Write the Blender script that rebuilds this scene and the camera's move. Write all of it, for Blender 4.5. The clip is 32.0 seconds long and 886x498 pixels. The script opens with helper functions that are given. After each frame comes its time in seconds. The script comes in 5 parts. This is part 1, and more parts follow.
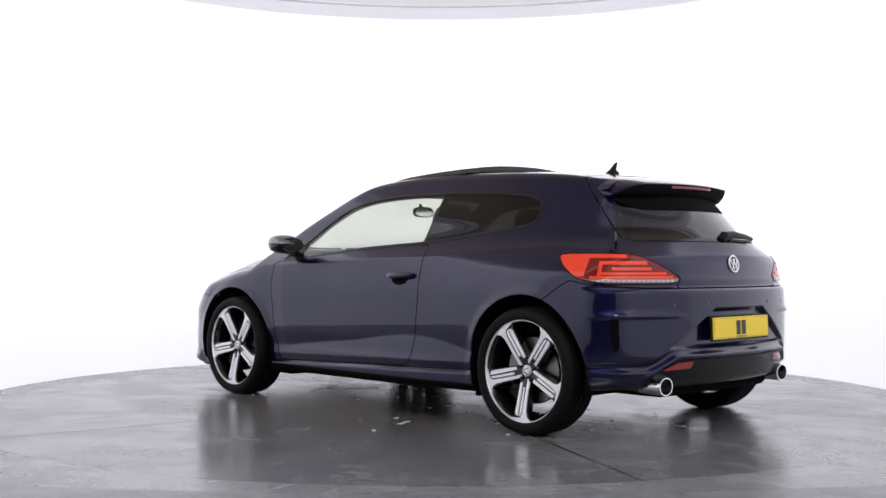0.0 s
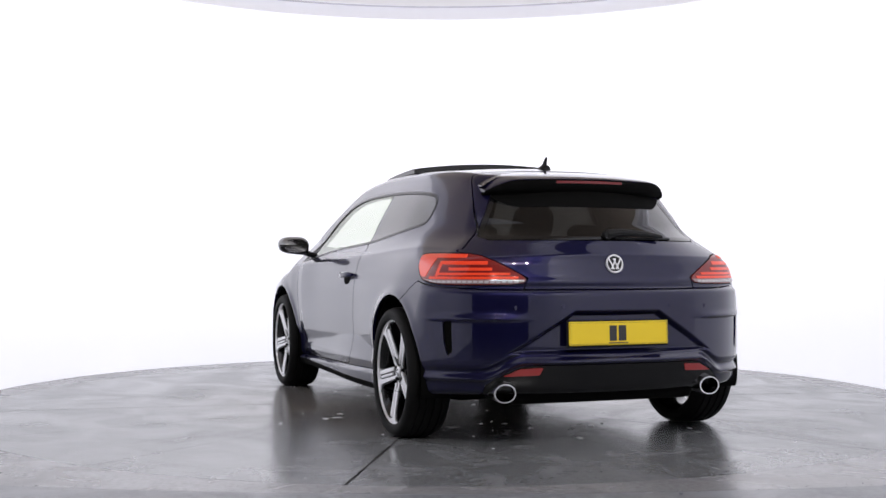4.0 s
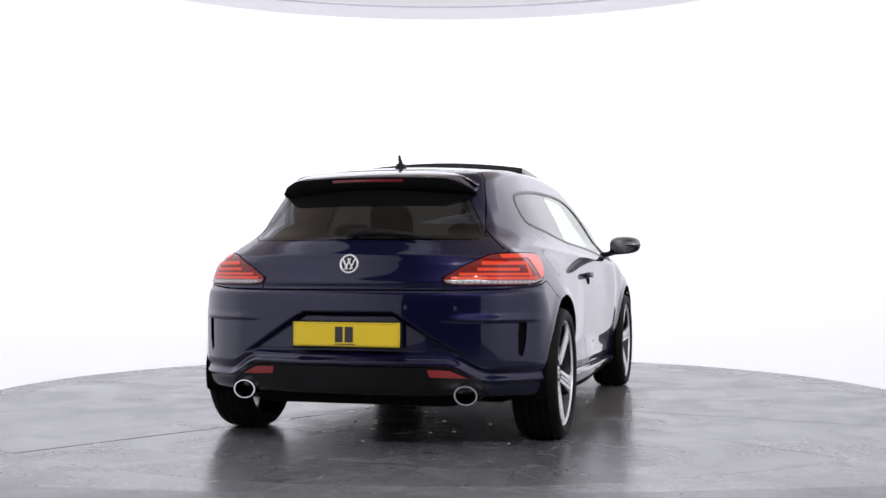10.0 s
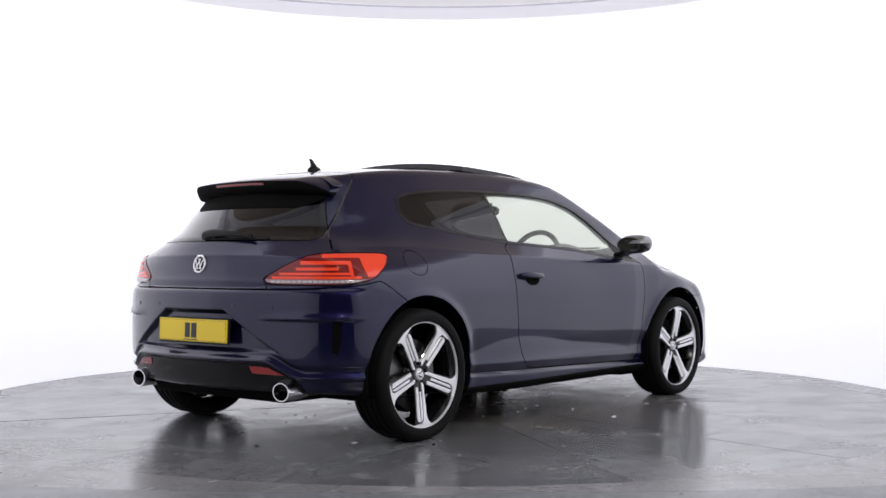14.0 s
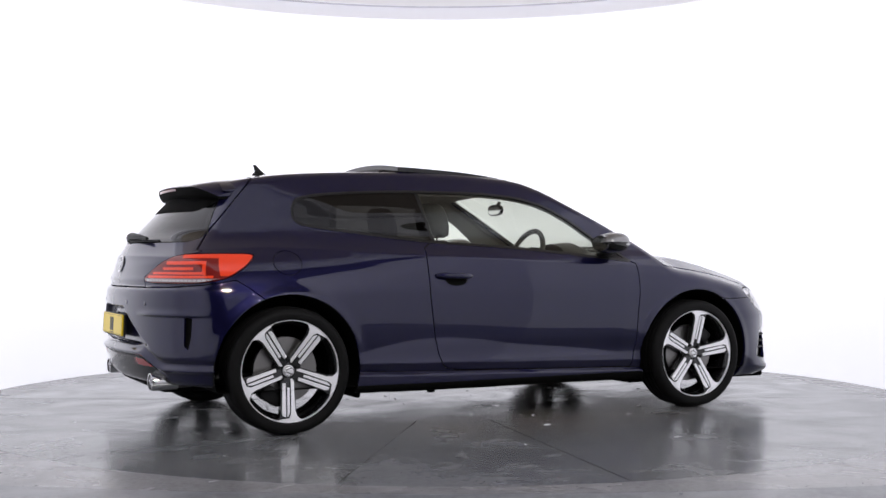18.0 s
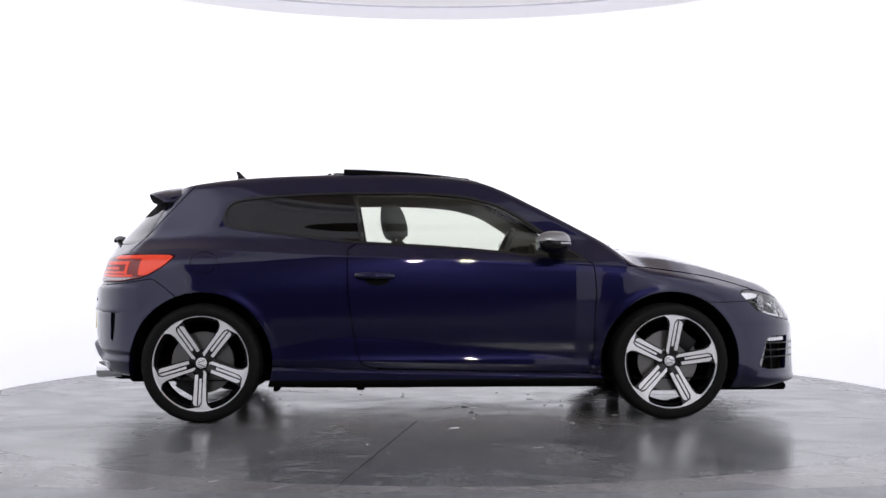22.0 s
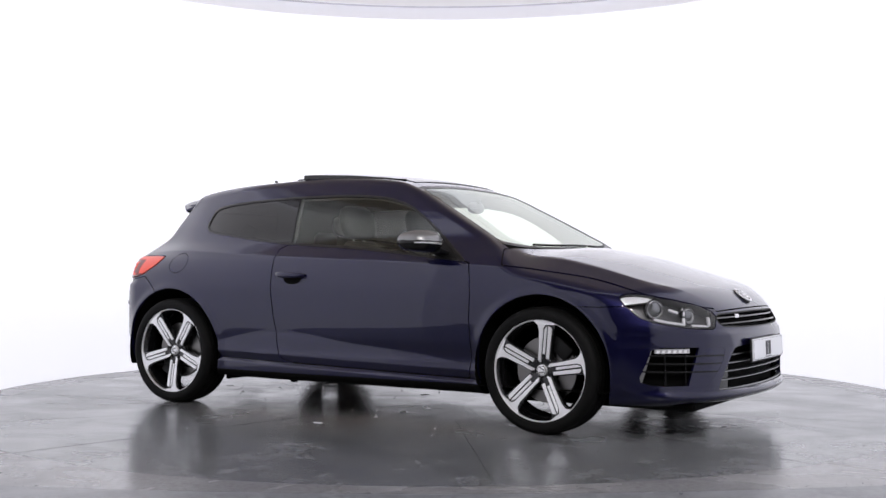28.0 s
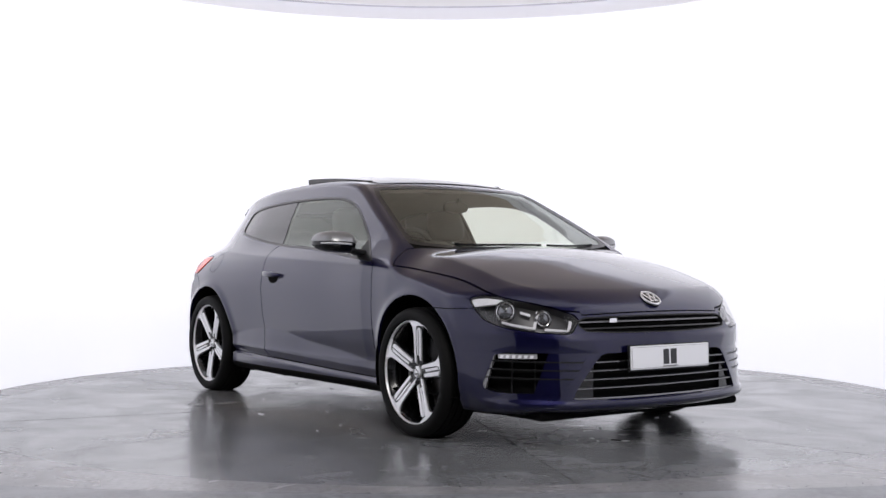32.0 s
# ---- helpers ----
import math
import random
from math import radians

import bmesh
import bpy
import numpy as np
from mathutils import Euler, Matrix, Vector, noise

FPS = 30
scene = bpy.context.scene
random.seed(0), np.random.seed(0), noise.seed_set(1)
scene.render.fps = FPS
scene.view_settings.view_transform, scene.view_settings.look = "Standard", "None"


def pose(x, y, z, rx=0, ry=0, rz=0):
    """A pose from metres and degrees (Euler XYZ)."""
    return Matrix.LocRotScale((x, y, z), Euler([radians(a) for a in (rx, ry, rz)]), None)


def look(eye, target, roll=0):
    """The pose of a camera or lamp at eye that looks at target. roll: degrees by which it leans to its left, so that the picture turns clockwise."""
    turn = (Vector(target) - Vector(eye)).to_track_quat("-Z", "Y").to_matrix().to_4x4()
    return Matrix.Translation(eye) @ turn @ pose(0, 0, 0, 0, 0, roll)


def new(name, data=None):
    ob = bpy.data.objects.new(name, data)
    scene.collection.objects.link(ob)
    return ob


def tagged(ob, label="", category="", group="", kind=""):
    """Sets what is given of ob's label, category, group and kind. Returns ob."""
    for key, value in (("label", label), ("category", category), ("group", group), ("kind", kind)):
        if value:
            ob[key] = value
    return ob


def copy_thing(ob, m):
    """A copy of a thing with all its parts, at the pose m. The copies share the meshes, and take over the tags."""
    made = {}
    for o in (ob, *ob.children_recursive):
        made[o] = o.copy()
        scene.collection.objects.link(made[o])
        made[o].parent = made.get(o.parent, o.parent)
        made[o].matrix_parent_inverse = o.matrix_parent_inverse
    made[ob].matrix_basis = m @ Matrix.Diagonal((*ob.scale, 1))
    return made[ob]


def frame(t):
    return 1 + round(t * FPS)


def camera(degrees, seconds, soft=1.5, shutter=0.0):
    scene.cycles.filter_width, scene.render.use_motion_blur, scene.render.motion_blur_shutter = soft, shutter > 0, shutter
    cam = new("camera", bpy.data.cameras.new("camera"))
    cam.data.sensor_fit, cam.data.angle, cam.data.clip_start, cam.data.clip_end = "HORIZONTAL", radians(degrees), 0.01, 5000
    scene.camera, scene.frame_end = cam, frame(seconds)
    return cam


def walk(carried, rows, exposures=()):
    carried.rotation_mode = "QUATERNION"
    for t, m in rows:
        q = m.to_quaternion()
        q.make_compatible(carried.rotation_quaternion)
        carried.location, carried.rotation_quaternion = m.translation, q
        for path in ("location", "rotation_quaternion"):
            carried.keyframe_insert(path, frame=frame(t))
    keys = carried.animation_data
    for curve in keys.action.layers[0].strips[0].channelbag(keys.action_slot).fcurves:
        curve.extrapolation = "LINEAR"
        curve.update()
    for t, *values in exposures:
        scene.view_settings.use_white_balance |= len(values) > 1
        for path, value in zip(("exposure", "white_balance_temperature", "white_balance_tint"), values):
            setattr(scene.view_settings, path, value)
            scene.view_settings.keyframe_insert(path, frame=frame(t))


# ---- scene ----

# ---- camera: it stands still on its tripod ----
EYE = (0.0, -7.299, 0.864)
cam = camera(42.22, 32.0)
walk(cam, [(0.0, pose(*EYE, 90.732)), (32.0, pose(*EYE, 90.732))])

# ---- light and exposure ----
WALL_GLOW = 0.83
FLOOD_LIGHT = 20.0
scene.view_settings.exposure = 0.0
world = bpy.data.worlds.new("world")
world.use_nodes = True
world.node_tree.nodes["Background"].inputs[0].default_value = (0.05, 0.05, 0.055, 1)
world.node_tree.nodes["Background"].inputs[1].default_value = 0.3
scene.world = world


# the turntable carries the car round once a minute
def heading(t):
    return 134.05 - 6.0024 * t + 0.00281 * t * t - 1.57e-05 * t ** 3


AXIS = (0.0808, 0.1209)      # the turntable's axis, in the car's own plan


# ---- materials ----
def mat(name, colour, rough=0.5, metal=0.0, coat=0.0, spec=0.5, emit=0.0, alpha=None, trans=0.0, ior=1.45):
    m = bpy.data.materials.new(name)
    m.use_nodes = True
    b = m.node_tree.nodes["Principled BSDF"]
    b.inputs["Base Color"].default_value = (*colour, 1)
    b.inputs["Roughness"].default_value = rough
    b.inputs["Metallic"].default_value = metal
    b.inputs["Coat Weight"].default_value = coat
    b.inputs["Coat Roughness"].default_value = 0.02
    b.inputs["Specular IOR Level"].default_value = spec
    b.inputs["Transmission Weight"].default_value = trans
    b.inputs["IOR"].default_value = ior
    if emit:
        b.inputs["Emission Color"].default_value = (*colour, 1)
        b.inputs["Emission Strength"].default_value = emit
    return m


def link(m, a, out, b, inp):
    m.node_tree.links.new(a.outputs[out], b.inputs[inp])


def node(m, kind, **values):
    n = m.node_tree.nodes.new(kind)
    for k, v in values.items():
        n.inputs[k].default_value = v
    return n


def ramp(m, stops):
    r = m.node_tree.nodes.new("ShaderNodeValToRGB")
    while len(r.color_ramp.elements) < len(stops):
        r.color_ramp.elements.new(0.5)
    for e, (at, c) in zip(r.color_ramp.elements, stops):
        e.position, e.color = at, (*c, 1) if len(c) == 3 else c
    return r


PAINT = mat("midnight_blue_paint", (0.0058, 0.0056, 0.033), 0.34, 0.5, 1.0, spec=0.06)
PAINT.node_tree.nodes["Principled BSDF"].inputs["Coat Roughness"].default_value = 0.006
BLACK_GLOSS = mat("gloss_black", (0.003, 0.003, 0.0035), 0.15, 0.0, 0.3, spec=0.35)
BLACK_PLASTIC = mat("black_plastic", (0.007, 0.007, 0.0075), 0.45, spec=0.25)
BLACK_TRIM = mat("satin_black_trim", (0.007, 0.007, 0.0075), 0.3)
RUBBER = mat("tyre_rubber", (0.005, 0.005, 0.005), 0.65, spec=0.16)
CHROME = mat("chrome", (0.75, 0.75, 0.76), 0.08, 1.0)
SILVER = mat("machined_alloy", (0.88, 0.88, 0.90), 0.38, 0.5)
GREY_CAP = mat("matt_grey_mirror_cap", (0.25, 0.25, 0.255), 0.32, 0.6)
DISC = mat("brake_disc_steel", (0.20, 0.195, 0.19), 0.35, 1.0)
UNDER = mat("underbody_black", (0.003, 0.003, 0.003), 0.85, spec=0.08)
RED = mat("red_lamp_lens", (0.86, 0.060, 0.020), 0.4, 0.0, 1.0, spec=0.05)
DARKRED = mat("deep_red_lens", (0.17, 0.009, 0.008), 0.4, 0.0, 1.0, spec=0.05)
REFLEX = mat("red_reflector", (0.32, 0.03, 0.03), 0.15, 0.0, 1.0)
CLEAR_WHITE = mat("white_lamp_insert", (0.75, 0.75, 0.78), 0.2)
YELLOW = mat("yellow_plate", (0.80, 0.58, 0.015), 0.35)
WHITE_PLATE = mat("white_plate", (0.78, 0.79, 0.82), 0.35)
INK = mat("plate_ink", (0.03, 0.03, 0.035), 0.5)


def glass(name, tint, shade, rough=0.0, least=0.06, sheen=(1, 1, 1)):
    """Thin tinted glass: it lets light straight through and mirrors a little of its surroundings."""
    m = bpy.data.materials.new(name)
    m.use_nodes = True
    t = m.node_tree.nodes
    t.remove(t["Principled BSDF"])
    tr = node(m, "ShaderNodeBsdfTransparent", Color=(*[c * shade for c in tint], 1))
    gl = node(m, "ShaderNodeBsdfGlossy", Color=(*sheen, 1), Roughness=rough)
    lw = node(m, "ShaderNodeLayerWeight", Blend=0.5)
    p5 = t.new("ShaderNodeMath")
    p5.operation = "POWER"
    p5.inputs[1].default_value = 3.9
    ad = t.new("ShaderNodeMath")
    ad.operation = "MULTIPLY_ADD"
    ad.inputs[1].default_value, ad.inputs[2].default_value = 0.90, least
    mx = t.new("ShaderNodeMixShader")
    m.node_tree.links.new(lw.outputs["Facing"], p5.inputs[0])
    m.node_tree.links.new(p5.outputs[0], ad.inputs[0])
    m.node_tree.links.new(ad.outputs[0], mx.inputs[0])
    m.node_tree.links.new(tr.outputs[0], mx.inputs[1])
    m.node_tree.links.new(gl.outputs[0], mx.inputs[2])
    m.node_tree.links.new(mx.outputs[0], t["Material Output"].inputs[0])
    return m


GLASS = glass("clear_green_glass", (0.94, 0.97, 0.90), 0.88, least=0.045, sheen=(0.96, 1.0, 0.93))
PRIVACY = glass("dark_privacy_glass", (0.95, 0.93, 0.9), 0.02, least=0.035)
LENS = glass("clear_lamp_cover", (1, 1, 1), 0.95, least=0.025)


# ---- mesh helpers ----
def mesh_object(name, verts, faces, material, parent=None, label="", smooth=True):
    me = bpy.data.meshes.new(name)
    me.from_pydata([tuple(v) for v in verts], [], [tuple(int(i) for i in f) for f in faces])
    me.materials.append(material)
    if smooth:
        me.shade_smooth()
    me.update()
    ob = new(name, me)
    ob.parent = parent
    if label:
        tagged(ob, label=label)
    return ob


def part(name, bm, material, parent=None, label="", smooth=False, angle=35):
    """One mesh object out of a bmesh; smooth faces, but for edges sharper than the angle."""
    me = bpy.data.meshes.new(name)
    bmesh.ops.recalc_face_normals(bm, faces=bm.faces[:])
    if smooth:
        for fc in bm.faces:
            fc.smooth = True
        for e in bm.edges:
            if len(e.link_faces) == 2 and e.calc_face_angle(0) > radians(angle):
                e.smooth = False
    bm.to_mesh(me)
    bm.free()
    me.materials.append(material)
    ob = new(name, me)
    ob.parent = parent
    if label:
        tagged(ob, label=label)
    return ob


def box_bm(x0, x1, y0, y1, z0, z1, bevel=0.0, seg=2):
    bm = bmesh.new()
    bmesh.ops.create_cube(bm, size=1, matrix=Matrix.Translation(((x0 + x1) / 2, (y0 + y1) / 2, (z0 + z1) / 2))
                          @ Matrix.Diagonal((x1 - x0, y1 - y0, z1 - z0, 1)))
    if bevel:
        bmesh.ops.bevel(bm, geom=bm.edges[:], offset=bevel, segments=seg, affect="EDGES", profile=0.5)
    return bm


def revolve(profile, n=64, axis="z", closed=False):
    """A turned shape: profile of (radius, height) about the axis."""
    verts, faces = [], []
    k = len(profile)
    for i in range(n):
        a = 2 * math.pi * i / n
        for r, h in profile:
            c, s = r * math.cos(a), r * math.sin(a)
            verts.append((c, s, h) if axis == "z" else (c, h, s) if axis == "y" else (h, c, s))
    for i in range(n):
        for j in range(k if closed else k - 1):
            a, b = i * k + j, i * k + (j + 1) % k
            c, d = ((i + 1) % n) * k + (j + 1) % k, ((i + 1) % n) * k + j
            faces.append((a, b, c, d))
    return verts, faces


def grow(bm, verts, faces, m=None):
    vs = [bm.verts.new(m @ Vector(v) if m else v) for v in verts]
    for f in faces:
        try:
            bm.faces.new([vs[i] for i in f])
        except ValueError:
            pass
    return bm


def tube(points, r, n=8, close=False):
    """A round bar along points."""
    bm = bmesh.new()
    pts = [Vector(q) for q in points]
    rings = []
    for i, q in enumerate(pts):
        a = pts[max(i - 1, 0)] if not close else pts[i - 1]
        b = pts[min(i + 1, len(pts) - 1)] if not close else pts[(i + 1) % len(pts)]
        d = (b - a).normalized()
        u = d.cross(Vector((0, 0, 1)) if abs(d.z) < 0.9 else Vector((1, 0, 0))).normalized()
        w = d.cross(u)
        rr = r[i] if isinstance(r, (list, tuple)) else r
        rings.append([bm.verts.new(q + rr * (math.cos(2 * math.pi * k / n) * u + math.sin(2 * math.pi * k / n) * w)) for k in range(n)])
    m = len(rings)
    for i in range(m if close else m - 1):
        for k in range(n):
            bm.faces.new((rings[i][k], rings[i][(k + 1) % n], rings[(i + 1) % m][(k + 1) % n], rings[(i + 1) % m][k]))
    if not close:
        bm.faces.new(rings[0]), bm.faces.new(rings[-1])
    return bm

# ---- the studio ----


def tramped(m, co, base, colour):
    """Brown dirt in torn streaks within a metre and a half of the object's middle."""
    t = m.node_tree
    length = t.nodes.new("ShaderNodeVectorMath")
    length.operation = "LENGTH"
    link(m, co, "Object", length, "Vector")
    near_ = ramp(m, [(0.26, (1, 1, 1)), (0.66, (0, 0, 0))])
    half = t.nodes.new("ShaderNodeMath")
    half.operation = "MULTIPLY"
    half.inputs[1].default_value = 0.38
    t.links.new(length.outputs["Value"], half.inputs[0])
    t.links.new(half.outputs[0], near_.inputs["Fac"])
    n = node(m, "ShaderNodeTexNoise", Scale=2.2, Detail=5.0, Roughness=0.6, Distortion=0.8)
    link(m, co, "Object", n, "Vector")
    r = ramp(m, [(0.30, (0, 0, 0)), (0.62, (1, 1, 1))])
    link(m, n, "Fac", r, "Fac")
    fac = t.nodes.new("ShaderNodeMath")
    fac.operation = "MULTIPLY"
    t.links.new(near_.outputs[0], fac.inputs[0])
    t.links.new(r.outputs[0], fac.inputs[1])
    mix = t.nodes.new("ShaderNodeMix")
    mix.data_type, mix.blend_type = "RGBA", "MIX"
    t.links.new(fac.outputs[0], mix.inputs[0])
    t.links.new(base.outputs[2], mix.inputs[6])
    mix.inputs[7].default_value = (*colour, 1)
    return mix


def concrete(name, dark, mid, light, gloss, dirt=None, vary=0.0):
    """Polished concrete: broad clouds, fine grain, pale scuffs, dark stains, an uneven sheen, and brown dirt tramped in about the middle."""
    m = mat(name, mid, 0.3)
    b = m.node_tree.nodes["Principled BSDF"]
    co = m.node_tree.nodes.new("ShaderNodeTexCoord")
    big = node(m, "ShaderNodeTexNoise", Scale=0.9, Detail=7.0, Roughness=0.62, Distortion=0.6)
    fine = node(m, "ShaderNodeTexNoise", Scale=38.0, Detail=6.0, Roughness=0.7)
    scuff = node(m, "ShaderNodeTexNoise", Scale=4.0, Detail=5.0, Roughness=0.6, Distortion=1.2)
    for n in (big, fine, scuff):
        link(m, co, "Object", n, "Vector")
    r1 = ramp(m, [(0.32, dark), (0.5, mid), (0.68, light)])
    link(m, big, "Fac", r1, "Fac")
    r2 = ramp(m, [(0.30, (0.76, 0.76, 0.76)), (0.5, (1.0, 1.0, 1.0)), (0.70, (1.20, 1.20, 1.20))])
    link(m, fine, "Fac", r2, "Fac")
    mul = m.node_tree.nodes.new("ShaderNodeMix")
    mul.data_type, mul.blend_type = "RGBA", "MULTIPLY"
    mul.inputs[0].default_value = 1.0
    m.node_tree.links.new(r1.outputs[0], mul.inputs[6])
    m.node_tree.links.new(r2.outputs[0], mul.inputs[7])
    r3 = ramp(m, [(0.50, (0, 0, 0)), (0.72, (1, 1, 1))])
    link(m, scuff, "Fac", r3, "Fac")
    add = m.node_tree.nodes.new("ShaderNodeMix")
    add.data_type, add.blend_type = "RGBA", "MIX"
    m.node_tree.links.new(r3.outputs[0], add.inputs[0])
    m.node_tree.links.new(mul.outputs[2], add.inputs[6])
    add.inputs[7].default_value = (*[c * 1.12 for c in light], 1)
    last = add
    if dirt:
        last = tramped(m, co, add, dirt)
    if vary:                                     # each plate was poured a little darker or paler
        info = m.node_tree.nodes.new("ShaderNodeObjectInfo")
        tone = ramp(m, [(0.0, (1 - vary,) * 3), (1.0, (1 + vary,) * 3)])
        link(m, info, "Random", tone, "Fac")
        plate_ = m.node_tree.nodes.new("ShaderNodeMix")
        plate_.data_type, plate_.blend_type = "RGBA", "MULTIPLY"
        plate_.inputs[0].default_value = 1.0
        m.node_tree.links.new(last.outputs[2], plate_.inputs[6])
        m.node_tree.links.new(tone.outputs[0], plate_.inputs[7])
        last = plate_
    m.node_tree.links.new(last.outputs[2], b.inputs["Base Color"])
    g = ramp(m, [(0.3, (gloss[0],) * 3), (0.7, (gloss[1],) * 3)])
    rub = node(m, "ShaderNodeTexNoise", Scale=1.7, Detail=5.0, Roughness=0.55, Distortion=0.9)
    wide = node(m, "ShaderNodeMapping", Scale=(1.0, 1.25, 1.0))
    link(m, co, "Object", wide, "Vector")
    link(m, wide, "Vector", rub, "Vector")
    link(m, rub, "Fac", g, "Fac")
    link(m, g, "Color", b, "Roughness")
    u = node(m, "ShaderNodeBump", Strength=0.006, Distance=0.003)
    link(m, fine, "Fac", u, "Height")
    link(m, u, "Normal", b, "Normal")
    return m


FLOOR = concrete("polished_concrete", (0.182, 0.182, 0.190), (0.228, 0.227, 0.236), (0.27, 0.268, 0.278), (0.18, 0.34))
# the white wall is given a glow of its own, as main light
WALL_PAINT = mat("glowing_white_wall", (0.80, 0.80, 0.82), 0.75)
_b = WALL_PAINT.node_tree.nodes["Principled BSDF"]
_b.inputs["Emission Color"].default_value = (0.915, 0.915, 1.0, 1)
_b.inputs["Emission Strength"].default_value = WALL_GLOW
# side walls get an added dim glow to brighten what the car mirrors
WING_PAINT = mat("dim_white_glow", (0.80, 0.80, 0.86), 0.7, emit=0.48)
CEIL_PAINT = mat("ceiling_paint", (0.55, 0.47, 0.385), 0.8)
# glow added to the fascia so that it reads pale; no lamp behind it
FASCIA = mat("glowing_fascia", (0.79, 0.79, 0.85), 0.6, emit=0.42)
LEDGE = mat("grey_ledge", (0.78, 0.77, 0.80), 0.7)
ROOM = mat("dim_room_paint", (0.070, 0.060, 0.048), 0.8)

WALL_R, WALL_C, TABLE_R = 3.06, 0.227, 2.84


def arc_wall(name, r0, r1, z0, z1, a0, a1, material, cy=WALL_C, n=160):
    """A curved wall of the thickness r1 - r0 from angle a0 to a1."""
    verts, faces = [], []
    for i in range(n + 1):
        a = radians(a0 + (a1 - a0) * i / n)
        for r, z in ((r0, z0), (r0, z1), (r1, z1), (r1, z0)):
            verts.append((r * math.cos(a), cy + r * math.sin(a), z))
    for i in range(n):
        for j in range(4):
            a, b = i * 4 + j, i * 4 + (j + 1) % 4
            faces.append((a, a + 4, b + 4, b))
    faces += [(0, 1, 2, 3), (4 * n + 3, 4 * n + 2, 4 * n + 1, 4 * n)]
    return mesh_object(name, verts, faces, material)


def flat_ring(name, r0, r1, z0, z1, material, cy=0.0, n=128, sx=1.0, sy=1.0):
    v, f = revolve([(r0, z0), (r0, z1), (r1, z1), (r1, z0)], n, closed=True)
    return mesh_object(name, [(x * sx, y * sy + cy, z) for x, y, z in v], f, material, smooth=False)


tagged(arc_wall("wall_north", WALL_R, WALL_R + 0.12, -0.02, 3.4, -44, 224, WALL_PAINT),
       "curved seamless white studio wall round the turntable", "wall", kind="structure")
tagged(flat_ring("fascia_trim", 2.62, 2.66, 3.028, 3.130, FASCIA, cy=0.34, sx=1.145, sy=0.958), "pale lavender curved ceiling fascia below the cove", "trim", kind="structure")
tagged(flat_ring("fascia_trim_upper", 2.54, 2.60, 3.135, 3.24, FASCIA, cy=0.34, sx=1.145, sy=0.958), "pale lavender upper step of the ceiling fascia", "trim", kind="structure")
tagged(flat_ring("fascia_shelf", 2.56, 2.64, 3.1310, 3.1340, LEDGE, cy=0.34, sx=1.145, sy=0.958), "thin dark ledge between the fascia steps", "trim", kind="structure")
v, f = revolve([(0.001, 3.24), (2.66, 3.24), (2.66, 3.28), (0.001, 3.28)], 128, closed=True)
ceil = mesh_object("ceiling", [(x * 1.145, y * 0.958 + 0.34, z) for x, y, z in v], f, CEIL_PAINT, smooth=False)
tagged(ceil, "dim round studio ceiling above the turntable", "ceiling", kind="structure")
# unseen ring, added so that the paint mirrors white here, not a dark gap
tagged(flat_ring("cove_filler", 2.50, 3.18, 3.402, 3.44, WING_PAINT, cy=WALL_C), "unseen glowing white ring added behind the ceiling fascia", "trim", kind="structure")
WING_X = WALL_R * math.cos(radians(44))
WING_Y = WALL_C - WALL_R * math.sin(radians(44))
for name, x0, x1 in (("wall_wing_east", WING_X, WING_X + 0.12), ("wall_wing_west", -WING_X - 0.12, -WING_X)):
    tagged(part(name, box_bm(x0, x1, -7.9, WING_Y - 0.001, -0.02, 3.4), WING_PAINT), "straight white side wall of the studio mouth", "wall", kind="structure")
# the dim hall in front of the opening, where the camera stands
for name, b in (("wall_south", (-6, 6, -11.15, -11.0, -0.1, 3.6)), ("wall_west", (-6.15, -6, -11, 4, -0.1, 3.6)), ("wall_east", (6, 6.15, -11, 4, -0.1, 3.6)),
                ("wall_back", (-6, 6, 4.0, 4.15, -0.1, 3.6))):
    tagged(part(name, box_bm(*b), ROOM), "plain grey wall of the dim hall", "wall", kind="structure")
tagged(part("ceiling_hall", box_bm(-6.15, 6.15, -11.15, 4.15, 3.6, 3.7), ROOM), "plain grey ceiling of the dim hall", "ceiling", kind="structure")
tagged(part("floor", box_bm(-6.15, 6.15, -11.15, 4.15, -0.2, -0.006), FLOOR), "grey polished concrete studio floor", "floor", kind="structure")

# small LED floodlights under the hall's ceiling, over the camera
LED_FACE = mat("led_face", (1, 1, 1), 0.4)
HOUSING = mat("lamp_housing", (0.02, 0.02, 0.02), 0.5)


def floodlight(x, y, z, aim):
    lamp = new("led_floodlight")
    tagged(lamp, "small black LED floodlight under the hall ceiling", "floodlight", "ceiling floodlights")
    lamp.matrix_basis = look((x, y, z), aim)
    part("housing", box_bm(-0.10, 0.10, -0.03, 0.03, 0.006, 0.05, 0.006, 1), HOUSING, lamp)
    part("bracket", tube([(0, 0, 0.03), (0, 0.18, 0.06), (0, (3.61 - z) * 1.07, 0.06)], 0.012, 8), HOUSING, lamp)
    for k in range(4):
        part("led_cell", box_bm(-0.082 + 0.042 * k, -0.044 + 0.042 * k, -0.014, 0.014, 0.001, 0.005), LED_FACE, lamp)
    light = bpy.data.lights.new("floodlight", "AREA")
    light.shape, light.size, light.size_y, light.energy = "RECTANGLE", 0.11, 0.014, FLOOD_LIGHT
    light.color = (1.0, 0.97, 0.95)
    ob = new("floodlight", light)
    ob.matrix_basis = look((x, y, z), aim)


for fx, fz_ in ((0.15, 3.06), (0.65, 3.24), (1.10, 3.02), (1.60, 3.10)):
    floodlight(fx, -5.2, fz_, (fx * 0.2, 0.6, 0.9))

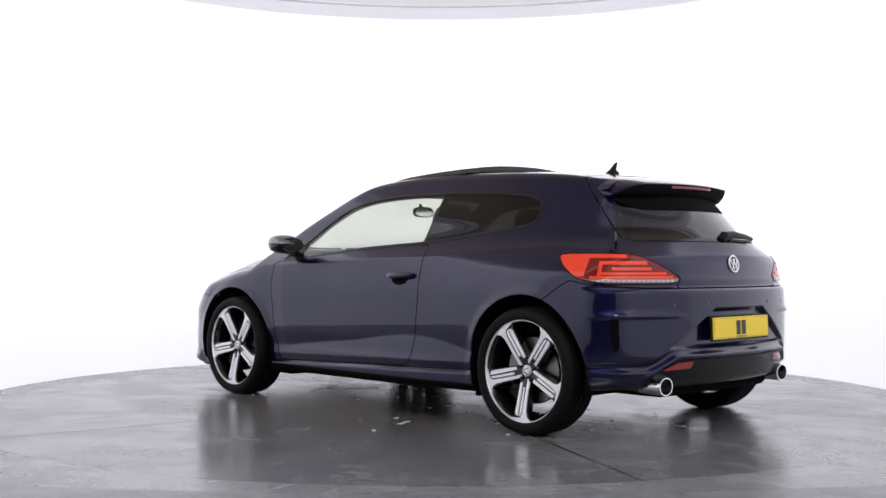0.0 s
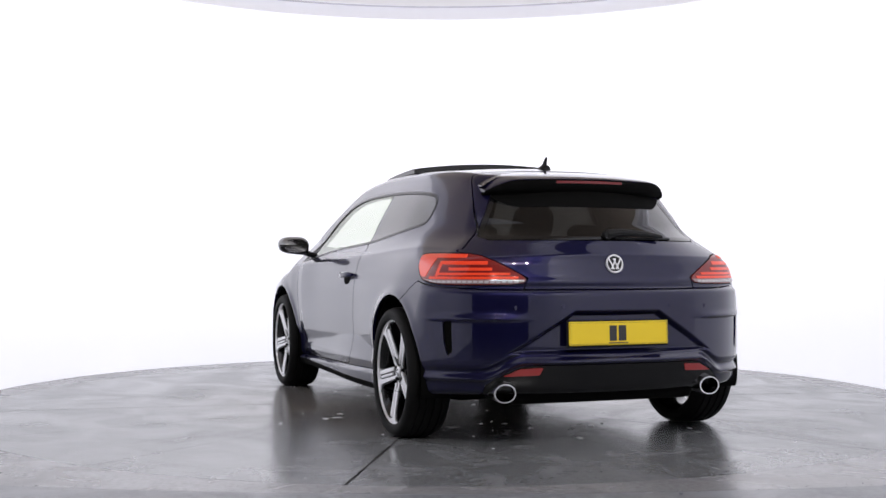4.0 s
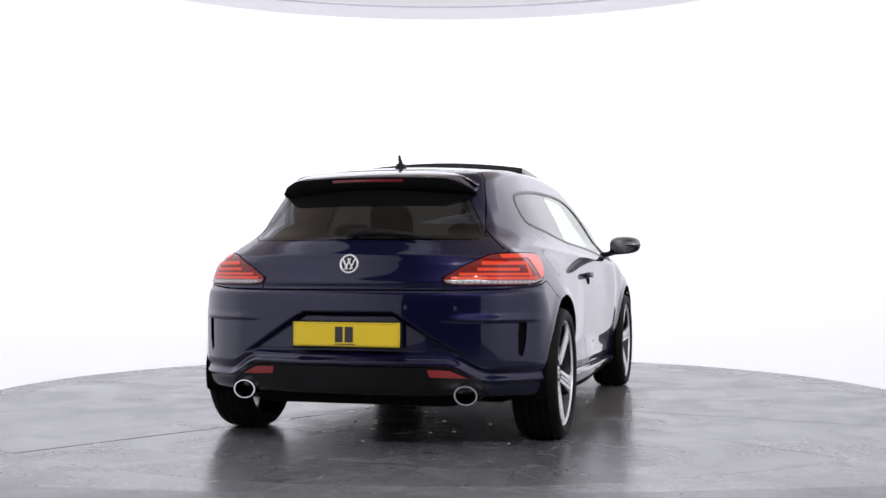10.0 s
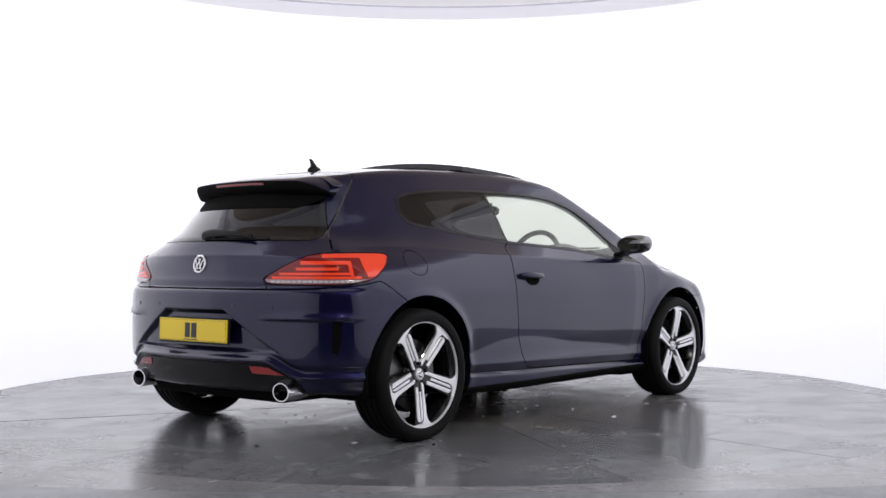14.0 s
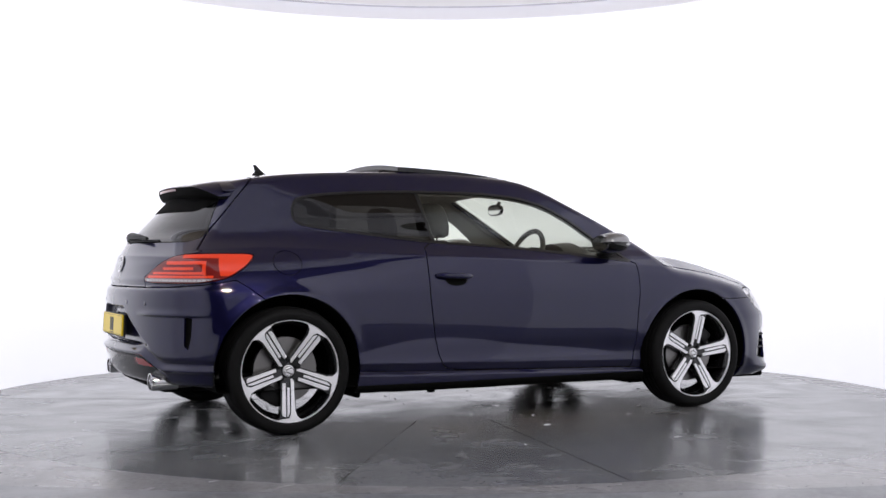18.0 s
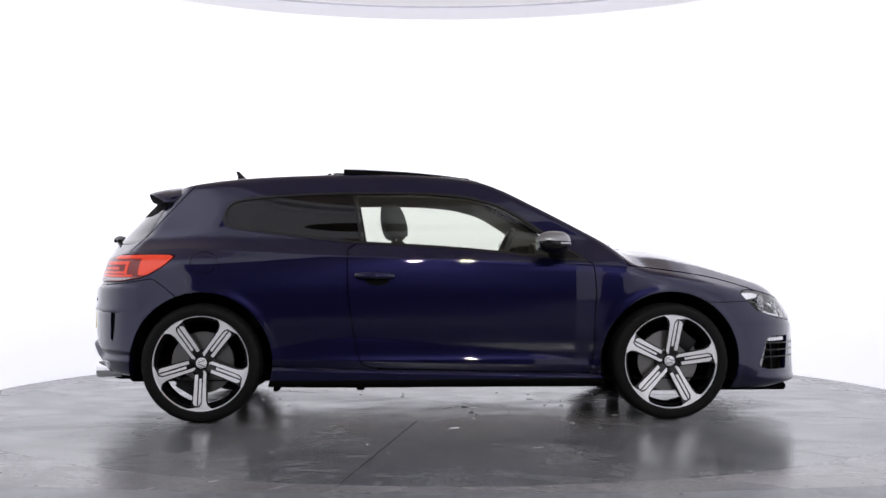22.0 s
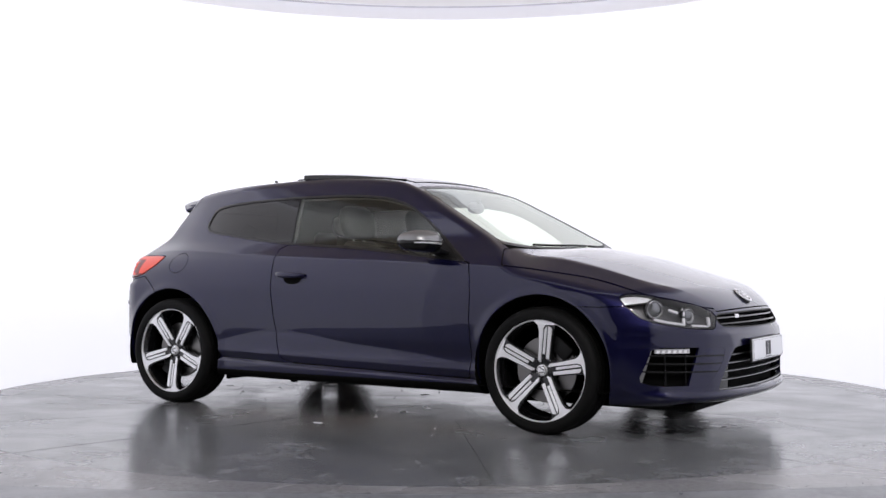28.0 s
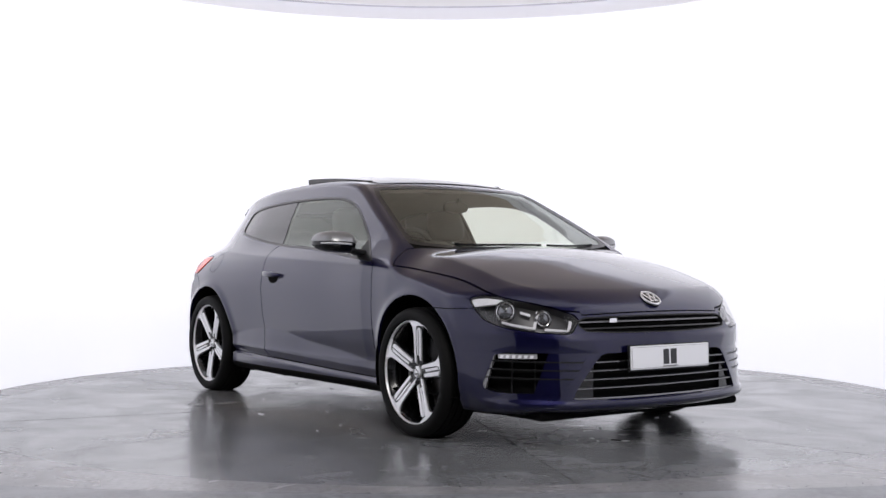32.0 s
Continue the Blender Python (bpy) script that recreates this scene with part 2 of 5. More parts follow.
tagged(flat_ring("floor_apron", TABLE_R + 0.0015, 3.9, -0.0062, 0.0, FLOOR, n=160), "pale grey concrete ring round the turntable", "floor", kind="structure")
SLAB = concrete("front_slab_concrete", (0.155, 0.162, 0.178), (0.195, 0.203, 0.222), (0.24, 0.247, 0.266), (0.26, 0.42))
edge = [(x, -3.0 + 0.0575 * x * x) for x in [-3.0 + 0.1 * k for k in range(61)]]
verts = [(x, y, 0.003) for x, y in edge] + [(x, -11.0, 0.003) for x, y in edge]
verts += [(x, y, -0.0062) for x, y, z in verts]
n_ = len(edge)
faces = [(k, k + n_, k + n_ + 1, k + 1) for k in range(n_ - 1)] + [(k, k + 1, k + 1 + 2 * n_, k + 2 * n_) for k in range(n_ - 1)]
tagged(mesh_object("floor_slab", verts, faces, SLAB, smooth=False), "grey concrete slab before the turntable", "floor", kind="structure")
table = new("turntable")
tagged(table, "round grey concrete-topped turntable under the car", "turntable")
TABLE = concrete("turntable_concrete", (0.108, 0.114, 0.121), (0.148, 0.154, 0.162), (0.194, 0.198, 0.206), (0.14, 0.29), dirt=(0.165, 0.130, 0.095), vary=0.09)
TABLE.node_tree.nodes["Principled BSDF"].inputs["Specular IOR Level"].default_value = 0.85
FLOOR.node_tree.nodes["Principled BSDF"].inputs["Specular IOR Level"].default_value = 0.65
JOINT = mat("dark_joint", (0.016, 0.016, 0.016), 0.8, spec=0.1)
v, f = revolve([(0.0005, -0.004), (TABLE_R - 0.004, -0.004), (TABLE_R - 0.004, -0.0055), (0.0005, -0.0055)], 160)
mesh_object("table_base", v, f, JOINT, table, smooth=False)
SEAMS = [8, 31, 57, 82, 105, 127.5, 152.2, 183, 205.8, 234.7, 258.5, 285, 306.3, 336.4]
WIDTH = [3, 1, 1, 3, 1, 1.2, 9, 1, 1.5, 2.5, 4, 1, 1.5, 2.5]
HUB_PLATE = 0.95


def sector(name, r0, r1, a0, a1, g0, g1, z0, z1, material, parent):
    """A flat plate between two radii and two seams, g0 and g1 metres short of them."""
    n = max(3, int((a1 - a0) * 0.6))
    verts, faces = [], []
    for i in range(n + 1):
        u = i / n
        for r in (r0, r1):
            lo, hi = a0 + math.degrees(g0 / r), a1 - math.degrees(g1 / r)
            a = radians(lo + (hi - lo) * u)
            verts += [(r * math.cos(a), r * math.sin(a), z1), (r * math.cos(a), r * math.sin(a), z0)]
    for i in range(n):
        a, b = 4 * i, 4 * i + 4
        faces += [(a, a + 2, b + 2, b), (a + 1, b + 1, b + 3, a + 3), (a, b, b + 1, a + 1), (a + 2, a + 3, b + 3, b + 2)]
    faces += [(0, 1, 3, 2), (4 * n, 4 * n + 2, 4 * n + 3, 4 * n + 1)]
    return mesh_object(name, verts, faces, material, parent, smooth=False)


rng0 = random.Random(2)
for k, a in enumerate(SEAMS):
    b = SEAMS[k + 1] if k + 1 < len(SEAMS) else SEAMS[0] + 360
    sector("deck_plate", HUB_PLATE + 0.001, TABLE_R, a, b, WIDTH[k] * 0.0005, WIDTH[(k + 1) % len(WIDTH)] * 0.0005, -0.0038, 0.0, TABLE, table)
    # dark strip laid over the seam, in place of shade at the plates' edges
    w = WIDTH[k] * 0.0009
    c_, s_ = math.cos(radians(a)), math.sin(radians(a))
    pts = [(r * c_ - q * s_ * w, r * s_ + q * c_ * w, 0.0003) for r in np.linspace(HUB_PLATE, TABLE_R, 12) for q in (-rng0.uniform(0.5, 1), rng0.uniform(0.5, 1))]
    mesh_object("seam_shade", pts, [(2 * i, 2 * i + 2, 2 * i + 3, 2 * i + 1) for i in range(11)], JOINT, table, smooth=False)
v, f = revolve([(0.0005, 0.0), (HUB_PLATE, 0.0), (HUB_PLATE, -0.0038)], 96)
mesh_object("hub_plate", v, f, TABLE, table, smooth=False)

# crumbs of ice and drops of water that fell off the car
WET = mat("water_film", (0.02, 0.02, 0.021), 0.03)
CRUMB = mat("pale_crumb", (0.75, 0.75, 0.78), 0.35)
rng = random.Random(4)
for name, material, count, size, label in (("wet_patches", WET, 60, (0.005, 0.018), "small wet patches on the turntable"), ("crumbs", CRUMB, 60, (0.002, 0.012), "scattered pale crumbs on the turntable")):
    verts, faces = [], []
    for _ in range(count):
        a, r = rng.uniform(0, 2 * math.pi), rng.gauss(0.9, 0.45)
        x, y = r * math.cos(a) * 1.3, r * math.sin(a) * 0.9
        s_, st, ph = rng.uniform(*size), rng.uniform(1, 3.2), rng.uniform(0, 3.1)
        ring = []
        for k in range(9):
            q = 2 * math.pi * k / 9
            u, w = s_ * st * math.cos(q) * rng.uniform(.7, 1.2), s_ * math.sin(q) * rng.uniform(.7, 1.2)
            ring.append((x + u * math.cos(ph) - w * math.sin(ph), y + u * math.sin(ph) + w * math.cos(ph)))
        h = 0.0006 if name == "wet_patches" else rng.uniform(0.001, 0.003)
        n0 = len(verts)
        verts += [(p, q, 0.0001) for p, q in ring] + [(p * .9 + x * .1, q * .9 + y * .1, h) for p, q in ring]
        faces += [(n0 + k, n0 + (k + 1) % 9, n0 + 9 + (k + 1) % 9, n0 + 9 + k) for k in range(9)] + [tuple(n0 + 9 + k for k in range(9))]
    tagged(mesh_object(name, verts, faces, material, table, label, smooth=False), kind="stuff")

# hairline cracks that run out from the seams, and grit on the floor round the table
rng = random.Random(9)


def crack_strip(verts, faces, x, y, a, length, width, z):
    n = max(4, int(length / 0.05))
    n0 = len(verts)
    for k in range(n + 1):
        w = width * (1 - 0.7 * k / n) * rng.uniform(0.5, 1.3)
        verts += [(x - w * math.sin(a), y + w * math.cos(a), z), (x + w * math.sin(a), y - w * math.cos(a), z)]
        a += rng.gauss(0, 0.16)
        x, y = x + length / n * math.cos(a), y + length / n * math.sin(a)
    faces += [(n0 + 2 * k, n0 + 2 * k + 1, n0 + 2 * k + 3, n0 + 2 * k + 2) for k in range(n)]


verts, faces = [], []
for k in range(15):
    r, a = rng.uniform(0.35, 2.2), rng.uniform(0, 2 * math.pi)
    crack_strip(verts, faces, r * math.cos(a), r * math.sin(a), rng.uniform(0, 2 * math.pi), rng.uniform(0.15, 0.7), rng.uniform(0.0008, 0.0022), 0.0003)
tagged(mesh_object("cracks", verts, faces, JOINT, table, "hairline cracks in the turntable's concrete", smooth=False), kind="stuff")
GRIT = mat("dark_grit", (0.03, 0.03, 0.032), 0.7)
verts, faces = [], []
for k in range(420):
    if k % 3:
        a, r = rng.uniform(0, 2 * math.pi), rng.uniform(2.5, 3.04)
        x, y = r * math.cos(a), r * math.sin(a)
        z = 0.0004
    else:
        x = rng.uniform(-2.2, 2.2)
        y = -3.0 + 0.0575 * x * x + abs(rng.gauss(0, 0.05)) - 0.01
        z = 0.0035
    s_ = rng.uniform(0.001, 0.0034)
    ph, st = rng.uniform(0, 6.3), rng.uniform(1, 2.2)
    n0 = len(verts)
    for q in range(5):
        u, w = s_ * st * math.cos(q * 1.2566), s_ * math.sin(q * 1.2566)
        verts.append((x + u * math.cos(ph) - w * math.sin(ph), y + u * math.sin(ph) + w * math.cos(ph), z))
    verts.append((x, y, z + s_ * 0.5))
    faces += [(n0 + q, n0 + (q + 1) % 5, n0 + 5) for q in range(5)]
tagged(mesh_object("floor_grit", verts, faces, GRIT, smooth=False), "fine dark grit on the concrete floor", "grit", kind="stuff")

# ---- the car's body as one smooth form, cut into its panels ----
def pchip(xs, ys, x):
    xs, ys = np.asarray(xs, float), np.asarray(ys, float)
    h, d = np.diff(xs), np.diff(ys.T).T / np.diff(xs)[(...,) + (None,) * (ys.ndim - 1)]
    m = np.zeros_like(ys)
    w1, w2 = (2 * h[1:] + h[:-1]), (h[1:] + 2 * h[:-1])
    if ys.ndim > 1:
        w1, w2 = w1[:, None], w2[:, None]
    with np.errstate(divide="ignore", invalid="ignore"):
        hm = (w1 + w2) / (w1 / d[:-1] + w2 / d[1:])
    m[1:-1] = np.where(d[:-1] * d[1:] > 0, np.nan_to_num(hm), 0)
    m[0], m[-1] = d[0], d[-1]
    i = np.clip(np.searchsorted(xs, x) - 1, 0, len(xs) - 2)
    hh = h[i]
    t = (np.clip(x, xs[0], xs[-1]) - xs[i]) / hh
    if ys.ndim > 1:
        t, hh = t[:, None], hh[:, None]
    return (ys[i] * (1 + 2 * t) * (1 - t) ** 2 + m[i] * hh * t * (1 - t) ** 2 + ys[i + 1] * t * t * (3 - 2 * t) - m[i + 1] * hh * t * t * (1 - t))


def blur(a, s):
    k = np.exp(-0.5 * (np.arange(-3 * math.ceil(s), 3 * math.ceil(s) + 1) / s) ** 2)
    k /= k.sum()
    n = len(k) // 2
    p = np.concatenate([np.repeat(a[:1], n, 0) + (np.arange(-n, 0)[(...,) + (None,) * (a.ndim - 1)]) * (a[1:2] - a[:1]), a,
                        np.repeat(a[-1:], n, 0) + (np.arange(1, n + 1)[(...,) + (None,) * (a.ndim - 1)]) * (a[-1:] - a[-2:-1])])
    return sum(k[j] * p[j:j + len(a)] for j in range(len(k)))


def curve1(pairs, s=0.03):
    xs = np.array([q[0] for q in pairs], float)
    ys = np.array([q[1] for q in pairs], float)
    g = np.arange(xs[0], xs[-1] + 0.005, 0.005)
    v = blur(pchip(xs, ys, g), s / 0.005)
    return lambda x: np.interp(x, g, v)


# centre line from bonnet over the roof to the tail, and how far it falls towards the sides
TOP = curve1([(-2.4, 1.06), (-1.9, 1.19), (-1.535, 1.305), (-1.354, 1.347), (-1.138, 1.374), (-0.92, 1.389), (-0.70, 1.398), (-0.45, 1.405), (-0.2, 1.402),
              (0.02, 1.39), (0.217, 1.366), (0.35, 1.322), (0.529, 1.234), (0.738, 1.126), (0.947, 1.018), (1.06, 0.968), (1.12, 0.958), (1.225, 0.955), (1.451, 0.915),
              (1.676, 0.852), (1.904, 0.773), (2.083, 0.685), (2.2, 0.61), (2.4, 0.45)], 0.03)
CROWN = curve1([(-2.4, 0.12), (-1.2, 0.10), (0.0, 0.085), (0.316, 0.07), (0.7, 0.06), (0.94, 0.06), (1.04, 0.085), (1.15, 0.11), (1.4, 0.12), (1.8, 0.115), (2.0, 0.09), (2.4, 0.08)], 0.05)
NOSE = curve1([(0.0, 1.9), (0.10, 1.98), (0.165, 2.09), (0.188, 2.175), (0.205, 2.190), (0.226, 2.190), (0.240, 2.158), (0.30, 2.158), (0.45, 2.163), (0.54, 2.155), (0.60, 2.125), (0.66, 2.09), (0.72, 2.05), (0.9, 1.95)], 0.006)
TAIL = curve1([(0.0, -1.8), (0.22, -1.90), (0.27, -1.95), (0.36, -1.985), (0.42, -1.998), (0.55, -2.0), (0.70, -1.996), (0.735, -1.990), (0.752, -1.962), (0.775, -1.972), (0.80, -1.962), (0.86, -1.945),
               (0.95, -1.918), (0.985, -1.90), (1.0, -1.885), (1.10, -1.79), (1.22, -1.675), (1.35, -1.55), (1.5, -1.4)], 0.007)
SILL = curve1([(-2.4, 0.255), (-1.7, 0.25), (-1.5, 0.23), (-0.9, 0.185), (0.9, 0.175), (1.5, 0.16), (2.4, 0.15)], 0.05)

LEVELS = [0.10, 0.15, 0.22, 0.28, 0.34, 0.45, 0.58, 0.70, 0.80, 0.88, 0.95, 1.0, 1.12, 1.25, 1.36, 1.5]
SECTIONS = {
    -2.2: [.66, .68, .76, .79, .80, .805, .80, .785, .74, .68, .58, .50, .44, .38, .33, .27],
    -1.9: [.72, .75, .80, .825, .835, .84, .84, .83, .79, .73, .625, .54, .465, .39, .34, .28],
    -1.6: [.75, .78, .85, .867, .877, .885, .885, .872, .84, .785, .69, .625, .545, .465, .415, .35],
    -1.29: [.76, .80, .86, .882, .893, .903, .905, .895, .868, .825, .758, .708, .633, .560, .495, .41],
    -0.9: [.74, .78, .838, .840, .850, .874, .888, .886, .866, .832, .78, .744, .682, .612, .545, .46],
    -0.42: [.73, .77, .832, .835, .832, .857, .870, .872, .86, .838, .788, .75, .696, .628, .562, .475],
    0.3: [.73, .77, .830, .833, .828, .854, .867, .87, .86, .84, .796, .757, .702, .636, .576, .495],
    0.9: [.74, .78, .842, .845, .842, .867, .882, .888, .880, .850, .795, .758, .705, .640, .58, .50],
    1.29: [.76, .80, .86, .874, .88, .893, .898, .894, .884, .826, .745, .69, .62, .55, .50, .43],
    1.65: [.76, .80, .85, .868, .876, .882, .883, .873, .838, .780, .71, .66, .67, .60, .55, .48],
    2.0: [.70, .74, .80, .82, .832, .835, .83, .81, .775, .74, .70, .67, .62, .56, .5, .44],
    2.3: [.66, .70, .75, .77, .78, .78, .775, .755, .725, .69, .65, .62, .57, .5, .45, .4],
}
GX, GZ = np.arange(-2.2, 2.3, 0.01), np.arange(0.10, 1.5, 0.005)
_rows = np.array([pchip(LEVELS, SECTIONS[x], GZ) for x in SECTIONS])
SIDE_TABLE = blur(blur(pchip(list(SECTIONS), _rows, GX), 6).T, 2.4).T
HUB_X, HUB_Z = 1.289, 0.318
ARCH_R, ARCH_Z = 0.384, 0.326                                     # the wheel arches sit a little higher than the hubs
SHOULDER = curve1([(-1.8, .930), (-1.67, .936), (-1.484, .945), (-1.357, .948), (-1.169, .942), (-1.013, .935), (-.857, .925), (-.546, .911), (-.235, .899), (.04, .887), (.33, .875), (.61, .864), (.99, .852), (1.4, .815)], 0.05)
FOLD = curve1([(-1.1, .345), (-.91, .397), (-.728, .435), (-.544, .458), (-.42, .462), (-.224, .45), (.054, .418), (.335, .394), (.583, .367), (.833, .325), (1.0, .315)], 0.03)


def side(x, z):
    i = np.clip((x - GX[0]) / 0.01, 0, len(GX) - 1.001)
    j = np.clip((z - GZ[0]) / 0.005, 0, len(GZ) - 1.001)
    a, b = i.astype(int), j.astype(int)
    u, v = i - a, j - b
    t = SIDE_TABLE
    y = t[a, b] * (1 - u) * (1 - v) + t[a + 1, b] * u * (1 - v) + t[a, b + 1] * (1 - u) * v + t[a + 1, b + 1] * u * v
    d = FOLD(x) - z                                                # fold low along the door
    d = np.minimum(0.5 * (d + np.sqrt(d * d + 0.00002)), FOLD(x) - 0.335)
    y = y + 0.36 * d * step(0.96 - np.abs(x), 0.10)
    low = step(1.02 - np.abs(x), 0.07)                             # the door's foot rolls in, the skirt stands proud
    u = 0.330 - 0.026 * (x + 0.4) - z
    y = y + low * (0.024 * step(u - 0.052, 0.011) - 0.42 * np.clip(u, 0, 0.044))
    d = z - SHOULDER(x)                                            # crease under the windows
    y = y + 0.0095 * np.exp(-np.sqrt(d * d + 0.000012) / 0.032) * step(x + 1.62, 0.14) * step(1.15 - x, 0.30)
    for hx in (-HUB_X, HUB_X):                                     # lips of the wheel arches
        r = np.hypot(x - hx, z - ARCH_Z)
        y = y + 0.009 * np.exp(-((r - 0.384) / 0.032) ** 2)
    return y


def smax(a, b, k):
    h = np.maximum(k - np.abs(a - b), 0) / k
    return np.maximum(a, b) + h * h * k * 0.25


def step(a, w):
    t = np.clip(a / w * 0.5 + 0.5, 0, 1)
    return t * t * (3 - 2 * t)


def body_field(x, y, z):
    """Below nought inside the car's body."""
    y = np.abs(y)
    top = (z - TOP(x) + CROWN(x) * y * y + 0.30 * step(x - 1.06, 0.20) * 0.5 * (y - 0.67 + np.sqrt((y - 0.67) ** 2 + 0.0006))) * 0.9
    d = y - (0.685 - 0.06 * (x - 1.3) - 1.8 * np.maximum(x - 1.7, 0) ** 2)                              # fold along the bonnet
    top = top - 0.003 * np.exp(-np.sqrt(d * d + 0.00003) / 0.035) * step(x - 1.2, 0.15) * step(2.02 - x, 0.12)
    sid = y - side(x, z)
    nose = (x - NOSE(z) + 0.085 * (y / 0.6) ** 2 + 0.28 * (y / 0.9) ** 6) * 0.85
    # the bumper's middle stands proud, with a fold on either side
    d = y - (0.405 + 0.55 * np.maximum(z - 0.45, 0) + 0.64 * np.maximum(0.45 - z, 0))
    nose = nose + step(0.525 - z, 0.02) * step(z - 0.235, 0.012) * 0.85 * (0.16 * 0.5 * (d + np.sqrt(d * d + 0.0001)) - 0.030 * (y / 0.6) ** 2)
    tail = (TAIL(z) - x + (0.085 + 0.165 * step(z - 0.955, 0.10)) * (y / 0.6) ** 2 + 0.17 * (y / 0.9) ** 6) * 0.8
    # pressed-in bay round the rear plate, fins above the rear vents, fold along the bumper's foot
    bay = step(np.minimum(0.634 - z, np.minimum(z - 0.452, (0.768 - z - 0.613 * y) * 0.85)), 0.012) * step(0.62 - y, 0.05)
    tail = tail + 0.034 * bay * (0.4 + 0.6 * step(0.40 - y, 0.25))
    foot = 0.408 - 0.078 * step(y - 0.555, 0.095)
    tail = tail + 0.010 * np.exp(-((z - foot - 0.034) / 0.015) ** 2)
    tail = tail - 0.013 * np.exp(-np.where(z > foot, ((z - foot) / 0.014) ** 2, ((z - foot) / 0.009) ** 2))
    fin_z = 0.606 + 0.0 * y
    tail = tail - 0.012 * step(y - 0.50, 0.10) * step(0.84 - y, 0.06) * np.exp(-np.where(z > fin_z, ((z - fin_z) / 0.022) ** 2, ((z - fin_z) / 0.006) ** 2))
    d = z - 0.905 + 0.02 * y * y                                   # lip under the rear window
    tail = tail - 0.008 * np.exp(-np.sqrt(d * d + 0.00001) / 0.022) * step(0.74 - y, 0.06)
    f = smax(top, sid, 0.035)
    f = smax(f, nose, 0.06)
    f = smax(f, tail, 0.045 - 0.027 * step(z - 0.93, 0.06))
    return smax(f, SILL(x) - z, 0.03)


def shoot(o, d, far=1.6):
    """The outermost place where rays from inside the body leave it."""
    lo, hi = np.zeros(len(o)), np.full(len(o), far)
    for k in range(22):
        mid = (lo + hi) / 2
        q = o + d * mid[:, None]
        inside = body_field(q[:, 0], q[:, 1], q[:, 2]) < 0
        lo, hi = np.where(inside, mid, lo), np.where(inside, hi, mid)
    return o + d * lo[:, None]

def make_shell(nu=190, nc=165, nv=340):
    """The left half of the shell as a grid: rays from a spine inside the body, fanned out at both ends."""
    o, d = [], []
    us = [(-1.25, -radians(89.6) * (1 - k / nc)) for k in range(nc)] + [(-1.25 + 2.65 * k / nu, 0.0) for k in range(nu + 1)] + [(1.4, radians(89.6) * (k + 1) / nc) for k in range(nc)]
    for sx, a in us:
        z0 = 0.54 - 0.12 * (sx + 1.25) / 2.65
        for k in range(nv + 1):
            p = -math.pi / 2 + math.pi * k / nv
            o.append((sx, 0.0, z0))
            d.append((math.sin(a), math.cos(a) * math.cos(p), math.cos(a) * math.sin(p)))
    v = shoot(np.array(o), np.array(d))
    v[np.abs(v[:, 1]) < 1e-4, 1] = 0
    n = nv + 1
    faces = [(i * n + j, i * n + j + 1, (i + 1) * n + j + 1, (i + 1) * n + j) for i in range(len(us) - 1) for j in range(nv)]
    return v, faces


def normals_at(v):
    e = 0.004
    g = np.stack([body_field(*(v + np.eye(3)[k] * e).T) - body_field(*(v - np.eye(3)[k] * e).T) for k in range(3)], 1)
    return g / np.maximum(np.linalg.norm(g, axis=1), 1e-9)[:, None]


def clip(v, faces, s):
    """The part of a mesh where s, one number a vertex, is below nought; new edges lie where it crosses nought."""
    neg = s < 0
    extra, cache, out = [], {}, []
    n0 = len(v)
    quads = [f for f in faces if len(f) == 4]
    other = [f for f in faces if len(f) != 4]
    if quads:
        k = neg[np.array(quads)].sum(1)
        out = [quads[i] for i in np.nonzero(k == 4)[0]]
        other += [quads[i] for i in np.nonzero((k > 0) & (k < 4))[0]]
    flag = neg.tolist()
    for f in other:
        k = sum(flag[i] for i in f)
        if k == len(f):
            out.append(f)
        elif k:
            poly = []
            for a, b in zip(f, f[1:] + f[:1]):
                if flag[a]:
                    poly.append(a)
                if flag[a] != flag[b]:
                    key = (a, b) if a < b else (b, a)
                    if key not in cache:
                        t = s[key[0]] / (s[key[0]] - s[key[1]])
                        cache[key] = n0 + len(extra)
                        extra.append(v[key[0]] * (1 - t) + v[key[1]] * t)
                    poly.append(cache[key])
            if len(poly) > 2:
                out.append(tuple(poly))
    allv = np.vstack([v, np.array(extra)]) if extra else v
    at = np.full(len(allv), -1)
    used = np.unique(np.array([i for f in out for i in f], int)) if out else np.zeros(0, int)
    at[used] = np.arange(len(used))
    at = at.tolist()
    return allv[used], [tuple([at[i] for i in f]) for f in out]


def cut(m, field, gap=0.0):
    """Splits a mesh along field = 0 into (inside, outside), with a joint of that width between them."""
    v, f = m
    s = field(v)
    return clip(v, f, s + gap / 2), clip(v, f, -s + gap / 2)


def poly_sd(points, u, w):
    """Signed distance to a polygon, below nought inside."""
    p = np.array(points, float)
    d = np.full(len(u), 1e9)
    odd = np.zeros(len(u), bool)
    for (ax, ay), (bx, by) in zip(p, np.roll(p, -1, 0)):
        ex, ey = bx - ax, by - ay
        t = np.clip(((u - ax) * ex + (w - ay) * ey) / (ex * ex + ey * ey), 0, 1)
        d = np.minimum(d, np.hypot(u - ax - t * ex, w - ay - t * ey))
        odd ^= ((ay > w) != (by > w)) & (u < (w - ay) / (by - ay if by != ay else 1e-9) * ex + ax)
    return np.where(odd, -d, d)


